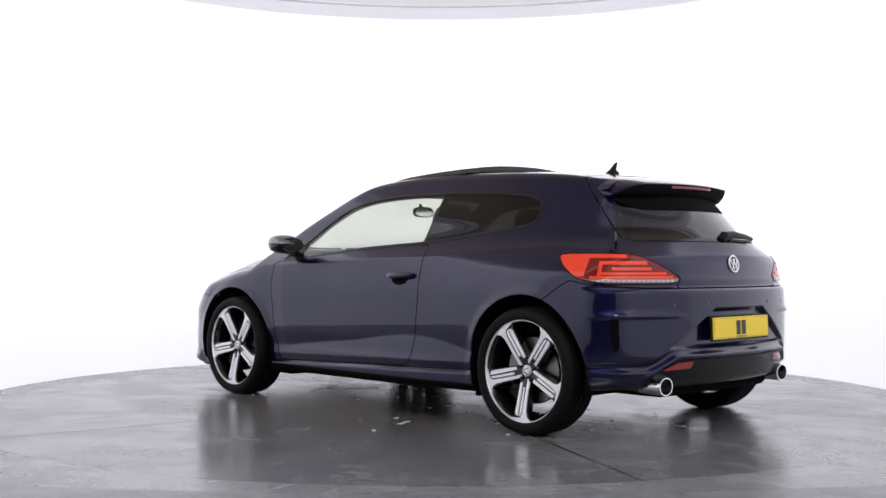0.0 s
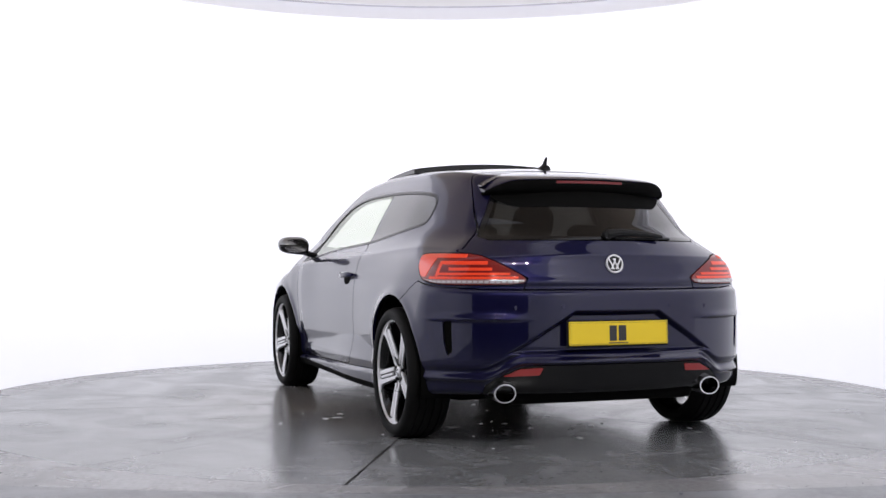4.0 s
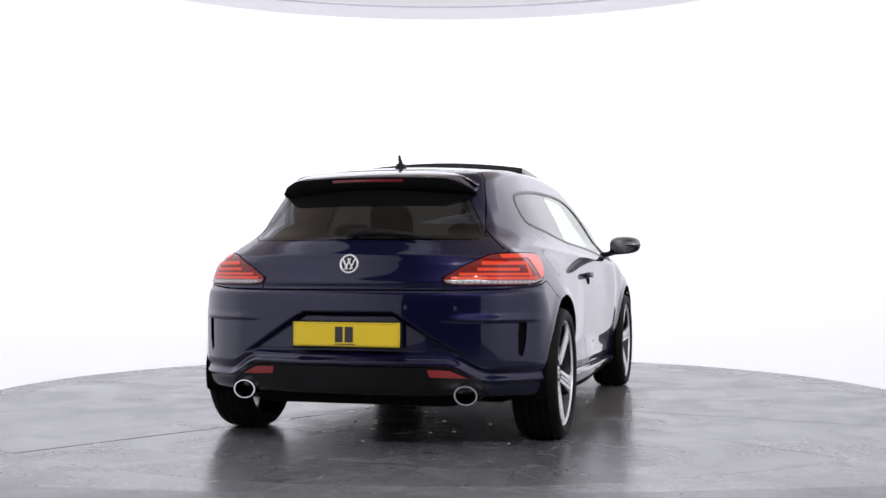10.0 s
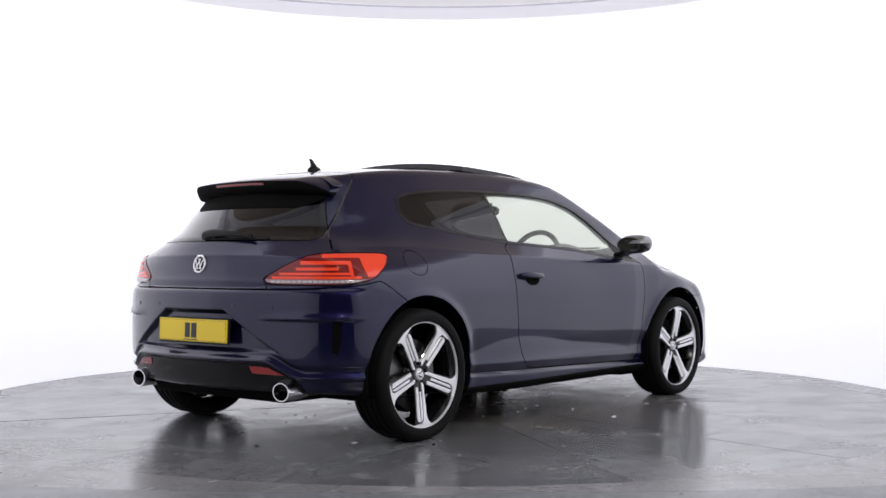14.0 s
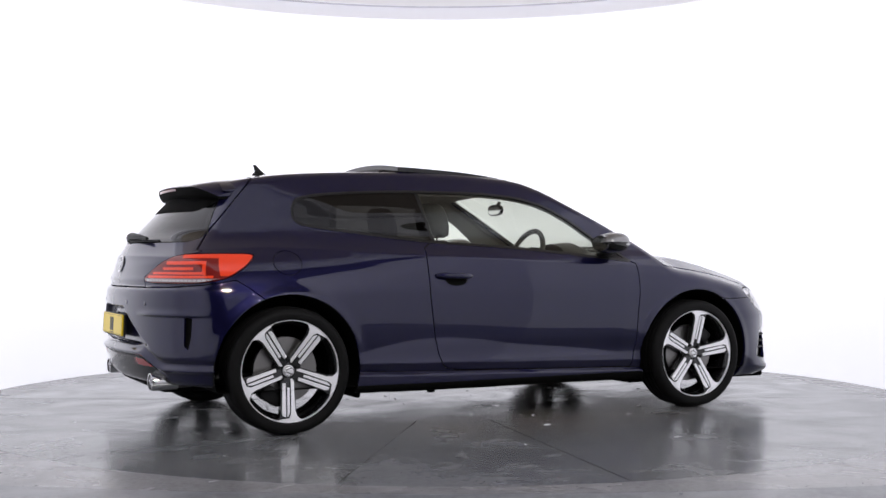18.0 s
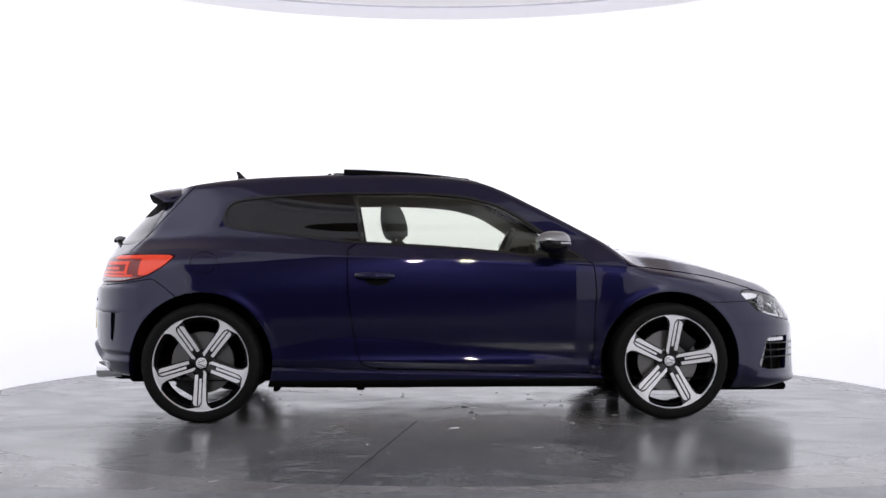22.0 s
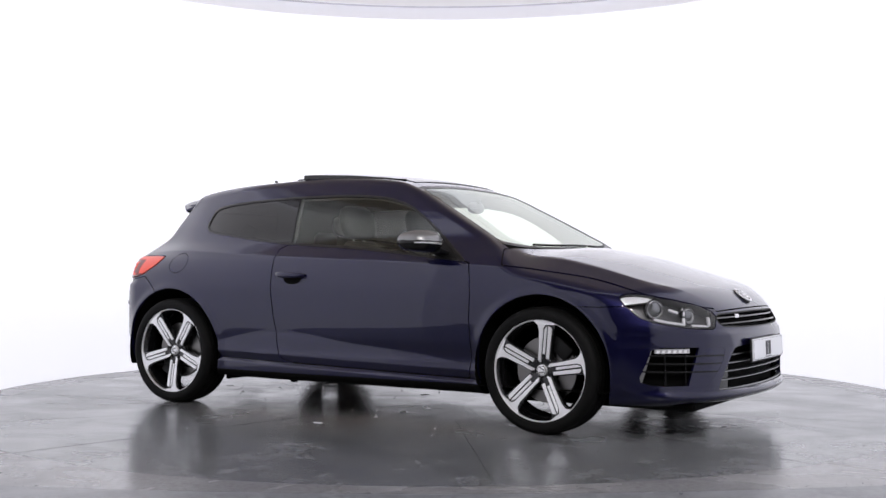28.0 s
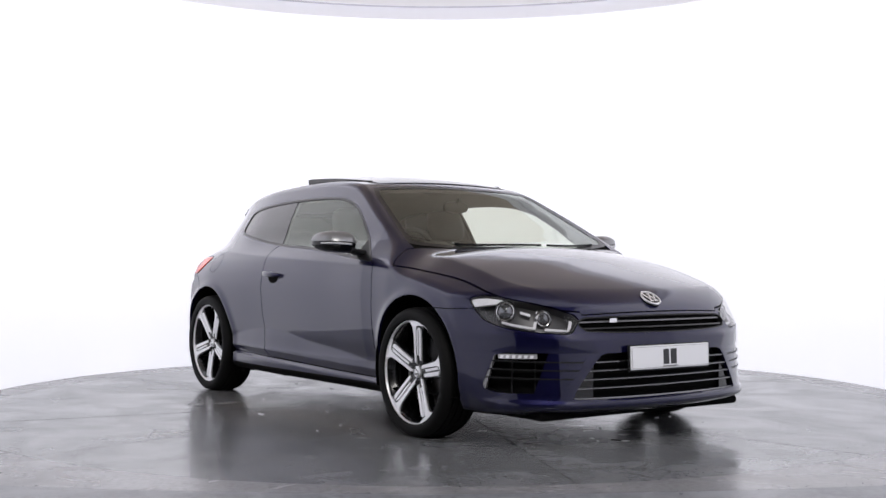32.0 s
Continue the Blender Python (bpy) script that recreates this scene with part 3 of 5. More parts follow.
def rounded(points, n=3):
    """Corner-cutting: a polygon with soft corners."""
    p = [tuple(map(float, q)) for q in points]
    for _ in range(n):
        p = [q for a, b in zip(p, p[1:] + p[:1]) for q in ((a[0] * .8 + b[0] * .2, a[1] * .8 + b[1] * .2), (a[0] * .2 + b[0] * .8, a[1] * .2 + b[1] * .8))]
    return p


def both(m):
    """A half mesh joined with its mirror image."""
    v, f = m
    w = v * np.array([1, -1, 1])
    n = len(v)
    at = {i: (i if v[i, 1] < 1e-4 else i + n) for i in range(n)}
    return np.vstack([v, w]), f + [tuple(at[i] for i in reversed(q)) for q in f]


def mirrored(m):
    return m[0] * np.array([1, -1, 1]), [tuple(reversed(q)) for q in m[1]]


def skin(name, m, material, parent, label="", depth=0.016, lift=0.0):
    """A body panel: the surface and its turned-in edge."""
    v, f = m
    if not f:
        return None
    nrm = normals_at(v)
    v = v + nrm * lift
    count = {}
    for q in f:
        for a, b in zip(q, q[1:] + q[:1]):
            key = (a, b) if a < b else (b, a)
            count[key] = None if key in count else (a, b)
    rim = [e for e in count.values() if e] if depth else []
    verts, faces = list(v), [tuple(q) for q in f]
    at = {}
    for a, b in rim:
        if abs(v[a, 1]) < 1e-4 and abs(v[b, 1]) < 1e-4:
            continue
        for i in (a, b):
            if i not in at:
                at[i] = len(verts)
                verts.append(v[i])
                verts.append(v[i] - nrm[i] * depth)
        faces.append((at[b], at[a], at[a] + 1, at[b] + 1))
    ob = mesh_object(name, verts, faces, material, parent, label)
    ob.data.normals_split_custom_set_from_vertices([tuple(q) for q in nrm] + [(0, 0, 0)] * (len(verts) - len(v)))
    return ob


SHELL = make_shell()

# ---- the car, cut into panels ----
car = new("car")
tagged(car, "dark metallic blue three-door coupe with tilted glass sunroof on turntable", "car")


def xz(points):
    return lambda v: np.maximum(poly_sd(points, v[:, 0], v[:, 2]), 0.45 - v[:, 1])


def front_sz(points):
    return lambda v: np.maximum(poly_sd(points, v[:, 0] - v[:, 1], v[:, 2]), 1.3 - v[:, 0])


def rear_sz(points):
    return lambda v: np.maximum(poly_sd(points, -v[:, 0] - v[:, 1], v[:, 2]), v[:, 0] + 1.2)


def front_yz(points):
    return lambda v: np.maximum(poly_sd(points, v[:, 1], v[:, 2]), 1.5 - v[:, 0])


def rear_yz(points):
    return lambda v: np.maximum(poly_sd(points, v[:, 1], v[:, 2]), v[:, 0] + 1.25)


DLO = rounded([(-1.204, 1.114), (-1.199, 1.160), (-1.178, 1.202), (-1.139, 1.224), (-1.031, 1.242), (-.872, 1.255), (-.681, 1.265), (-.471, 1.271), (-.088, 1.272), (.171, 1.252), (.349, 1.205),
               (.493, 1.122), (.618, 1.030), (.73, .950), (.80, .902), (.846, .872), (.643, .891), (.40, .916), (.177, .938), (-.05, .955), (-.424, .974), (-.674, .999), (-.862, 1.022), (-1.116, 1.054), (-1.172, 1.068), (-1.196, 1.086)], 1)
SCREEN = rounded([(.328, -.3), (.328, .45), (.340, .57), (.76, .662), (.965, .712), (1.005, .62), (1.10, .36), (1.145, 0), (1.145, -.3)], 1)
BONNET = [(1.162, -.3), (1.162, 0), (1.118, .36), (1.03, .62), (1.005, .74), (1.06, .87), (1.3, 1.0), (2.4, 1.0), (2.4, -.3)]
BONNET_EDGE = curve1([(.9, .872), (1.058, .855), (1.362, .817), (1.53, .790), (1.734, .735), (1.86, .694), (1.97, .660), (2.06, .636), (2.4, .60)], 0.02)
HEADLAMP = rounded([(.862, .70), (.90, .714), (1.01, .718), (1.234, .688), (1.445, .657), (1.60, .614), (1.565, .550), (1.53, .537), (1.324, .547), (1.112, .568), (.975, .600), (.90, .655)], 1)
TAILLAMP = rounded([(.655, .905), (.70, .916), (.88, .916), (1.155, .911), (1.31, .869), (1.485, .797), (1.46, .766), (1.06, .763), (.90, .768), (.75, .79), (.672, .85)], 1)
HATCH = [(-.3, 1.34), (.60, 1.34), (.62, 1.20), (.68, 1.0), (.705, .945), (.70, .917), (.56, .87), (.432, .797), (.455, .744), (-.3, .744)]
BACKLIGHT = rounded([(-.3, 1.29), (.41, 1.29), (.465, 1.20), (.503, 1.13), (.545, 1.06), (.597, .976), (.40, .975), (-.3, .975)], 1)
DOOR = [(-.435, .985), (-.492, .95), (-.499, .90), (-.500, .823), (-.496, .70), (-.475, .543), (-.447, .385), (-.425, .325), (-.40, .303), (-.33, .289), (.179, .273), (.842, .256), (.867, .39),
        (.866, .577), (.876, .70), (.870, .80), (.860, .866), (.80, .885), (.755, .900), (.553, .919), (.177, .948), (-.424, .980)]
FRONT_BUMPER = [(1.30, .654), (1.60, .650), (1.75, .655), (2.4, .66), (2.4, 0), (1.30, 0)]
REAR_BUMPER = [(-2.4, .742), (-1.90, .742), (-1.72, .757), (-1.56, .782), (-1.50, .745), (-1.43, .69), (-1.38, .655), (-1.38, 0), (-2.4, 0)]
FOG = rounded([(1.055, .456), (1.40, .453), (1.655, .451), (1.60, .36), (1.485, .272), (1.37, .268), (1.07, .268), (.958, .29), (1.02, .385)], 1)
LOWER_GRILLE = rounded([(-.3, .455), (.36, .450), (.405, .438), (.545, .247), (.50, .236), (-.3, .236)], 1)
UPPER_GRILLE = rounded([(-.3, .624), (.43, .616), (.478, .601), (.488, .574), (.445, .542), (-.3, .534)], 1)
DIFFUSER = [(-.3, .396), (.42, .394), (.48, .384), (.54, .356), (.59, .325), (.62, .30), (.64, .20), (-.3, .20)]
VENT = [(.965, .595), (1.03, .597), (1.035, .455), (1.0, .435), (.975, .50)]
FLAP = [(-1.285 + 0.075 * math.cos(k * math.pi / 12), .868 + 0.062 * math.sin(k * math.pi / 12)) for k in range(24)]

rest = SHELL
for hx in (-HUB_X, HUB_X):
    _, rest = cut(rest, lambda v: np.maximum(np.hypot(v[:, 0] - hx, v[:, 2] - ARCH_Z) - ARCH_R, 0.40 - v[:, 1]))
dlo, rest = cut(rest, xz(DLO))
screen, rest = cut(rest, lambda v: np.maximum(poly_sd(SCREEN, v[:, 0], v[:, 1]), 0.9 - v[:, 2]))
back, rest = cut(rest, rear_yz(BACKLIGHT), 0.004)
lamp_f, rest = cut(rest, front_sz(HEADLAMP), 0.005)
lamp_r, rest = cut(rest, rear_sz(TAILLAMP), 0.005)
bonnet, rest = cut(rest, lambda v: np.maximum(poly_sd(BONNET, v[:, 0], v[:, 1]), np.maximum(0.634 - 0.05 * v[:, 1] ** 2, np.where(v[:, 1] > .45, BONNET_EDGE(v[:, 0]), 0)) - v[:, 2]), 0.006)
cowl, rest = cut(rest, lambda v: np.maximum(np.maximum(np.maximum(0.93 - v[:, 0], v[:, 0] - 1.2), 0.885 - v[:, 2]), v[:, 1] - 0.70))
up_grille, rest = cut(rest, front_yz(UPPER_GRILLE))
low_grille, rest = cut(rest, front_yz(LOWER_GRILLE))
fog, rest = cut(rest, front_sz(FOG))
bumper_f, rest = cut(rest, lambda v: poly_sd(FRONT_BUMPER, v[:, 0], v[:, 2]), 0.004)
hatch, rest = cut(rest, lambda v: np.maximum(rear_yz(HATCH)(v), np.where(v[:, 2] > 0.93, (v[:, 0] + 1.412 + (1.273 - v[:, 2]) * 0.88) * 0.75, -1.0)), 0.006)
bumper_r, rest = cut(rest, lambda v: poly_sd(REAR_BUMPER, v[:, 0], v[:, 2]), 0.005)
vent, bumper_r = cut(bumper_r, rear_sz(VENT))
diffuser, bumper_r = cut(bumper_r, rear_yz(DIFFUSER), 0.004)
door, rest = cut(rest, xz(DOOR), 0.006)
skirt, rest = cut(rest, lambda v: np.maximum(v[:, 2] - (0.287 - 0.033 * (v[:, 0] + 0.4) / 1.25), np.abs(v[:, 0]) - 1.2), 0.004)
sole, skirt = cut(skirt, lambda v: v[:, 2] - 0.228)
sole_f, bumper_f = cut(bumper_f, lambda v: v[:, 2] - (SILL(v[:, 0]) + 0.012))
roof, rest = cut(rest, lambda v: np.maximum(poly_sd([(-1.46, -.3), (-1.46, .37), (-1.1, .445), (-.7, .485), (-.2, .50), (.15, .50), (.31, .48), (.322, -.3)], v[:, 0], v[:, 1]), 1.2 - v[:, 2]), 0.003)
sun_hole, roof = cut(roof, lambda v: poly_sd(rounded([(-.60, -.3), (-.60, .46), (.24, .44), (.27, -.3)], 1), v[:, 0], v[:, 1]))


skin("body_side", rest, PAINT, car)
flap, rest = cut(rest, xz(FLAP), 0.0035)
skin("body_side", mirrored(rest), PAINT, car)
skin("fuel_flap", mirrored(flap), PAINT, car)
skin("bonnet", both(bonnet), PAINT, car)
skin("cowl", both(cowl), UNDER, car, "black plastic cowl below the windscreen", lift=-0.006)
skin("front_bumper", both(bumper_f), PAINT, car)
rear_bumper = skin("rear_bumper", both(bumper_r), PAINT, car)
hatch_panel = skin("tailgate", both(hatch), PAINT, car)
skin("roof", both(roof), PAINT, car)
skin("rear_diffuser", both(diffuser), BLACK_GLOSS, car, "gloss black lower bumper panel")
skin("underbody", both(sole), UNDER, car)
skin("underbody", both(sole_f), UNDER, car)
for m in (lambda q: q, mirrored):
    d_ = skin("door", m(door), PAINT, car)
    skin("side_skirt", m(skirt), PAINT, car)
    skin("bumper_vent", m(vent), UNDER, car, "black slotted vent", lift=-0.014)
    trim, pane = cut(dlo, lambda v: -poly_sd(DLO, v[:, 0], v[:, 2]) - 0.013)
    skin("window_trim", m(trim), BLACK_TRIM, car, "satin black window surround", depth=0.012, lift=0.002)
    quarter, pane = cut(pane, lambda v: v[:, 0] - (-.471 + (1.266 - v[:, 2]) * 0.165), 0.012)
    sail, pane = cut(pane, lambda v: 0.632 - v[:, 0] - (1.0 - v[:, 2]) * 0.12, 0.004)
    skin("quarter_glass", m(quarter), PRIVACY, car, "dark tinted rear side window", depth=0, lift=-0.003)
    skin("door_glass", m(pane), GLASS, d_, "clear door window", depth=0, lift=-0.003)
    skin("mirror_sail", m(sail), BLACK_PLASTIC, d_, lift=-0.001)
    pillar, _ = cut(dlo, lambda v: np.maximum(np.abs(v[:, 0] - (-.471 + (1.266 - v[:, 2]) * 0.165)) - 0.02, poly_sd(DLO, v[:, 0], v[:, 2]) + 0.005))
    skin("pillar_cover", m(pillar), BLACK_TRIM, car, "satin black pillar strip", depth=0.01, lift=-0.008)

frit, pane = cut(screen, lambda v: -poly_sd(SCREEN, v[:, 0], v[:, 1]) - 0.030)
skin("windscreen_trim", both(frit), BLACK_TRIM, car, depth=0.01, lift=-0.001)
skin("windscreen", both(pane), GLASS, car, "clear curved windscreen", depth=0, lift=-0.003)
skin("rear_window", both(back), PRIVACY, hatch_panel, "dark tinted rear window", depth=0, lift=-0.001)
edge_print = cut(back, lambda v: -poly_sd(BACKLIGHT, v[:, 1], v[:, 2]) - 0.020)[0]
skin("window_edge", both(edge_print), BLACK_GLOSS, hatch_panel, "black printed glass edge", depth=0, lift=0.0004)


def inner(m, lift, material, name, parent=car, label="", depth=0):
    return skin(name, m, material, parent, label, depth=depth, lift=lift)


# inside of the shell: dark lining below, grey headliner above
_, lining = cut(SHELL, lambda v: xz(DLO)(v) + 0.012)
for hx in (-HUB_X, HUB_X):
    _, lining = cut(lining, lambda v: np.maximum(np.hypot(v[:, 0] - hx, v[:, 2] - ARCH_Z) - ARCH_R, 0.40 - v[:, 1]))
_, lining = cut(lining, lambda v: np.maximum(poly_sd(SCREEN, v[:, 0], v[:, 1]) + 0.02, 0.9 - v[:, 2]))
_, lining = cut(lining, lambda v: rear_yz(BACKLIGHT)(v) + 0.025)
_, lining = cut(lining, lambda v: np.maximum(1.35 - np.abs(v[:, 0]), v[:, 2] - 0.78))      # open where the bumpers are
liner, lining = cut(lining, lambda v: 1.0 - v[:, 2])
_, liner = cut(liner, lambda v: poly_sd([(-.60, -.3), (-.60, .46), (.27, .44), (.27, -.3)], v[:, 0], v[:, 1]))
HEADLINER = mat("grey_headliner", (0.20, 0.19, 0.185), 0.9)
inner(both(liner), -0.03, HEADLINER, "headliner", label="grey fabric roof lining")
inner(both(lining), -0.025, UNDER, "inner_structure")

# ---- lamps, grilles, plates, badges ----
def surface_x(y, z, front=True):
    """Where the nose or the tail lies at that width and height."""
    a = np.array([[1.4 if front else -1.3, y, z]], float)
    return float(shoot(a, np.array([[1.0 if front else -1.0, 0, 0]]))[0, 0])


def near(expr, w):
    """Two tests: expr lies within w of nought."""
    return [lambda v: expr(v) - w, lambda v: -expr(v) - w]


def band(m, *tests):
    """The strip of a surface where all the tests are below nought."""
    v, f = m
    for t in [q for t in tests for q in (t if isinstance(t, list) else [t])]:
        v, f = clip(v, f, t(v))
        if not f:
            break
    return v, f


def ring_bm(r, t, n=40, m=10):
    return revolve([(r + t * math.cos(2 * math.pi * k / m), t * math.sin(2 * math.pi * k / m)) for k in range(m)], n, "x", closed=True)


PALE_STRIP = mat("pale_lamp_strip", (0.26, 0.17, 0.17), 0.15, 0.0, 1.0)
CELL = mat("frosted_cell", (0.48, 0.44, 0.45), 0.25, 0.0, 1.0)
DRL_LENS = mat("clear_cell_lens", (0.46, 0.46, 0.48), 0.15, 0.3, 1.0)
STRIP = mat("frosted_strip", (0.62, 0.62, 0.65), 0.3)
DARK_BOWL = mat("lamp_bowl", (0.06, 0.06, 0.064), 0.32, 0.6)
GLASS_BALL = mat("projector_glass", (0.16, 0.165, 0.18), 0.03, 0.75, 1.0)
DARK_BAR = mat("dark_chrome_bar", (0.14, 0.14, 0.145), 0.25, 1.0)
BAR_CHROME = mat("dull_chrome_bar", (0.22, 0.22, 0.23), 0.3, 1.0)
for m, sg in ((lambda q: q, 1), (mirrored, -1)):
    lamp = skin("headlamp", m(lamp_f), LENS, car, "clear headlamp with dark bowl and two projectors", depth=0, lift=-0.001)
    inner(m(lamp_f), -0.055, DARK_BOWL, "lamp_bowl", lamp, depth=-0.05)
    # bright strip along the lower edge, and the brow at the rear corner
    L = lambda v: v[:, 0] - v[:, 1]
    for s0, s1 in ((1.09, 1.315), (1.385, 1.545)):
        low = band(lamp_f, lambda v: -poly_sd(HEADLAMP, L(v), v[:, 2]) - 0.030, lambda v: poly_sd(HEADLAMP, L(v), v[:, 2]) + 0.019, lambda v: v[:, 2] - (0.64 - 0.12 * (L(v) - 0.9)), lambda v: s0 - L(v), lambda v: L(v) - s1)
        inner(m(low), -0.022, STRIP, "light_strip", lamp, "white daytime light strip", depth=0.01)
        tick = band(lamp_f, near(lambda v: L(v) - s1 - 0.25 * (v[:, 2] - 0.58), 0.010), lambda v: -poly_sd(HEADLAMP, L(v), v[:, 2]) - 0.055, lambda v: poly_sd(HEADLAMP, L(v), v[:, 2]) + 0.021)
        inner(m(tick), -0.021, STRIP, "light_strip", lamp, "white daytime light strip", depth=0.01)
    tip = band(lamp_f, lambda v: v[:, 0] - v[:, 1] - 1.10, lambda v: 0.682 + 0.10 * (v[:, 0] - v[:, 1] - 1.04) - v[:, 2], lambda v: poly_sd(HEADLAMP, v[:, 0] - v[:, 1], v[:, 2]) + 0.006)
    inner(m(tip), -0.016, SILVER, "lamp_brow", lamp, depth=0.01)
    for s_, z_, r_ in ((1.112, .642, .040), (1.385, .608, .032)):
        k = np.argmin(np.abs(lamp_f[0][:, 0] - lamp_f[0][:, 1] - s_) + np.abs(lamp_f[0][:, 2] - z_))
        q = lamp_f[0][k]
        nn = normals_at(q[None])[0]
        aim = Vector((nn[0], nn[1] * sg * 0.7, 0.05)).normalized()
        rot = Vector((1, 0, 0)).rotation_difference(aim).to_matrix().to_4x4()
        at = Matrix.Translation(Vector((q[0], q[1] * sg, q[2])) - aim * 0.035) @ rot
        v, f = revolve([(0.0005, 0.012), (r_ * .5, 0.009), (r_ * .8, 0.001), (r_ * .95, -0.02)], 28, "x")
        ball = part("projector", grow(bmesh.new(), v, f, at), GLASS_BALL, lamp, "glass projector lens", smooth=True)
        v, f = ring_bm(r_, 0.0022, 32, 8)
        part("bezel", grow(bmesh.new(), v, f, at), CHROME, lamp, "chrome ring", smooth=True)
        v, f = revolve([(r_ + .002, -.002), (r_ + .009, .004), (r_ + .011, .001), (r_ + .006, -.03)], 32, "x", closed=True)
        part("shroud", grow(bmesh.new(), v, f, at), DARK_BAR, lamp, smooth=True)
    # between the two projectors a small bright turn lamp
    v0 = band(lamp_f, near(lambda v: v[:, 0] - v[:, 1] - 1.25, 0.035), near(lambda v: v[:, 2] - 0.640 + 0.2 * (v[:, 0] - v[:, 1] - 1.25), 0.006))
    inner(m(v0), -0.025, CLEAR_WHITE, "turn_lamp", lamp, depth=0.01)

    # tail lamp: bright red wedge, dark inner bowl with a glowing hook, clear foot
    tl = skin("tail_lamp", m(lamp_r), DARKRED, car, "red wraparound tail lamp with clear lower strip", depth=0.02, lift=0.002)
    S = lambda v: -v[:, 0] - v[:, 1]
    sd = lambda v: poly_sd(TAILLAMP, S(v), v[:, 2])
    wedge = band(lamp_r, lambda v: S(v) - (0.80 + 0.62 * (v[:, 2] - 0.80)), lambda v: sd(v) + 0.007, lambda v: (0.80 - v[:, 2]) )
    wedge2 = band(lamp_r, lambda v: (0.889 - v[:, 2]), lambda v: sd(v) + 0.007, lambda v: S(v) - 1.10)
    skin("red_lens", m(wedge), RED, tl, "bright orange-red lens", depth=0.003, lift=0.0045)
    skin("red_lens", m(wedge2), RED, tl, "bright orange-red lens", depth=0.003, lift=0.0047)
    hook = band(lamp_r, near(lambda v: v[:, 2] - 0.866, 0.008), lambda v: 0.93 - S(v), lambda v: S(v) - 1.24)
    skin("light_guide", m(hook), RED, tl, depth=0.003, lift=0.0045)
    stem = band(lamp_r, near(lambda v: S(v) - (0.90 + 0.35 * (v[:, 2] - 0.80)), 0.012), lambda v: 0.805 - v[:, 2], lambda v: v[:, 2] - 0.874)
    skin("light_guide", m(stem), RED, tl, depth=0.003, lift=0.0047)
    for z_, s0, s1, w_ in ((0.838, 0.99, 1.27, .007), (0.815, .90, 1.38, .006), (0.797, .84, 1.43, .006)):
        b_ = band(lamp_r, near(lambda v: v[:, 2] - z_, w_), lambda v: s0 - S(v), lambda v: S(v) - s1, lambda v: sd(v) + 0.006)
        skin("light_bar", m(b_), RED, tl, depth=0.003, lift=0.0043)
    foot_ = band(lamp_r, near(lambda v: v[:, 2] - 0.780, 0.0085), lambda v: 0.80 - S(v), lambda v: sd(v) + 0.005)
    skin("clear_strip", m(foot_), PALE_STRIP, tl, "pale clear strip", depth=0.003, lift=0.0045)
    for k in range(17):
        s_ = 0.86 + k * 0.035
        b_ = band(foot_, near(lambda v: S(v) - s_, 0.0135), near(lambda v: v[:, 2] - 0.779, 0.0042))
        skin("lamp_cell", m(b_), CELL, tl, depth=0.002, lift=0.006)

    # fog bay in the front bumper: dark bowl, slats, daytime lamp, pale edge
    bay = inner(m(fog), -0.05, UNDER, "fog_bay", label="black side intake with slats", depth=-0.05)
    F = lambda v: v[:, 0] - v[:, 1]
    for z_ in (0.414, 0.376, 0.337):
        b_ = band(fog, near(lambda v: v[:, 2] - z_ + 0.012 * (F(v) - 1.2), 0.0032))
        inner(m(b_), 0.001, BLACK_PLASTIC, "slat", bay, depth=0.03)
    b_ = band(fog, lambda v: 1.36 + 0.5 * (v[:, 2] - 0.36) - F(v))
    inner(m(b_), -0.001, PAINT, "intake_cheek", bay, "dark blue inner cheek", depth=0.02)
    for s_ in (1.16, 1.32):
        b_ = band(fog, near(lambda v: F(v) - s_, 0.005))
        inner(m(b_), -0.03, BLACK_PLASTIC, "divider", bay, depth=0.015)
    b_ = band(fog, near(lambda v: v[:, 2] - 0.437, 0.0105), lambda v: 1.075 - F(v), lambda v: F(v) - 1.335)
    drl = inner(m(b_), -0.008, DRL_LENS, "daytime_lamp", bay, "pale daytime running lamp with cells", depth=0.02)
    for k in range(6):
        c_ = band(b_, near(lambda v: F(v) - 1.10 - 0.040 * k - 0.3 * (v[:, 2] - 0.437), 0.011), near(lambda v: v[:, 2] - 0.4355, 0.007))
        inner(m(c_), -0.0065, CLEAR_WHITE, "lamp_cell", bay, depth=0.004)
    b_ = band(fog, lambda v: F(v) - (0.995 + 0.42 * (v[:, 2] - 0.30)), lambda v: 0.285 - v[:, 2])
    inner(m(b_), -0.002, GREY_CAP, "intake_edge", bay, "grey intake edge", depth=0.02)

# grilles
gr = inner(both(up_grille), -0.045, UNDER, "upper_grille", label="slim black grille with two thin bars", depth=-0.045)
b_ = band(up_grille, lambda v: -poly_sd(UPPER_GRILLE, v[:, 1], v[:, 2]) - 0.006)
inner(both(b_), 0.001, BLACK_PLASTIC, "grille_frame", gr, depth=0.03)
for z_ in (0.597, 0.568):
    b_ = band(up_grille, near(lambda v: v[:, 2] - z_ + 0.012 * v[:, 1] ** 2, 0.0035))
    inner(both(b_), -0.006, BLACK_GLOSS if z_ < .58 else DARK_BAR, "grille_bar", gr, depth=0.02)
lg = inner(both(low_grille), -0.05, UNDER, "lower_grille", label="wide black lower grille with thin bars", depth=-0.05)
for z_ in (0.408, 0.368, 0.328, 0.288, 0.243):
    b_ = band(low_grille, near(lambda v: v[:, 2] - z_, 0.0024))
    inner(both(b_), -0.005, BAR_CHROME, "grille_bar", lg, "dull chrome grille bar", depth=0.02)
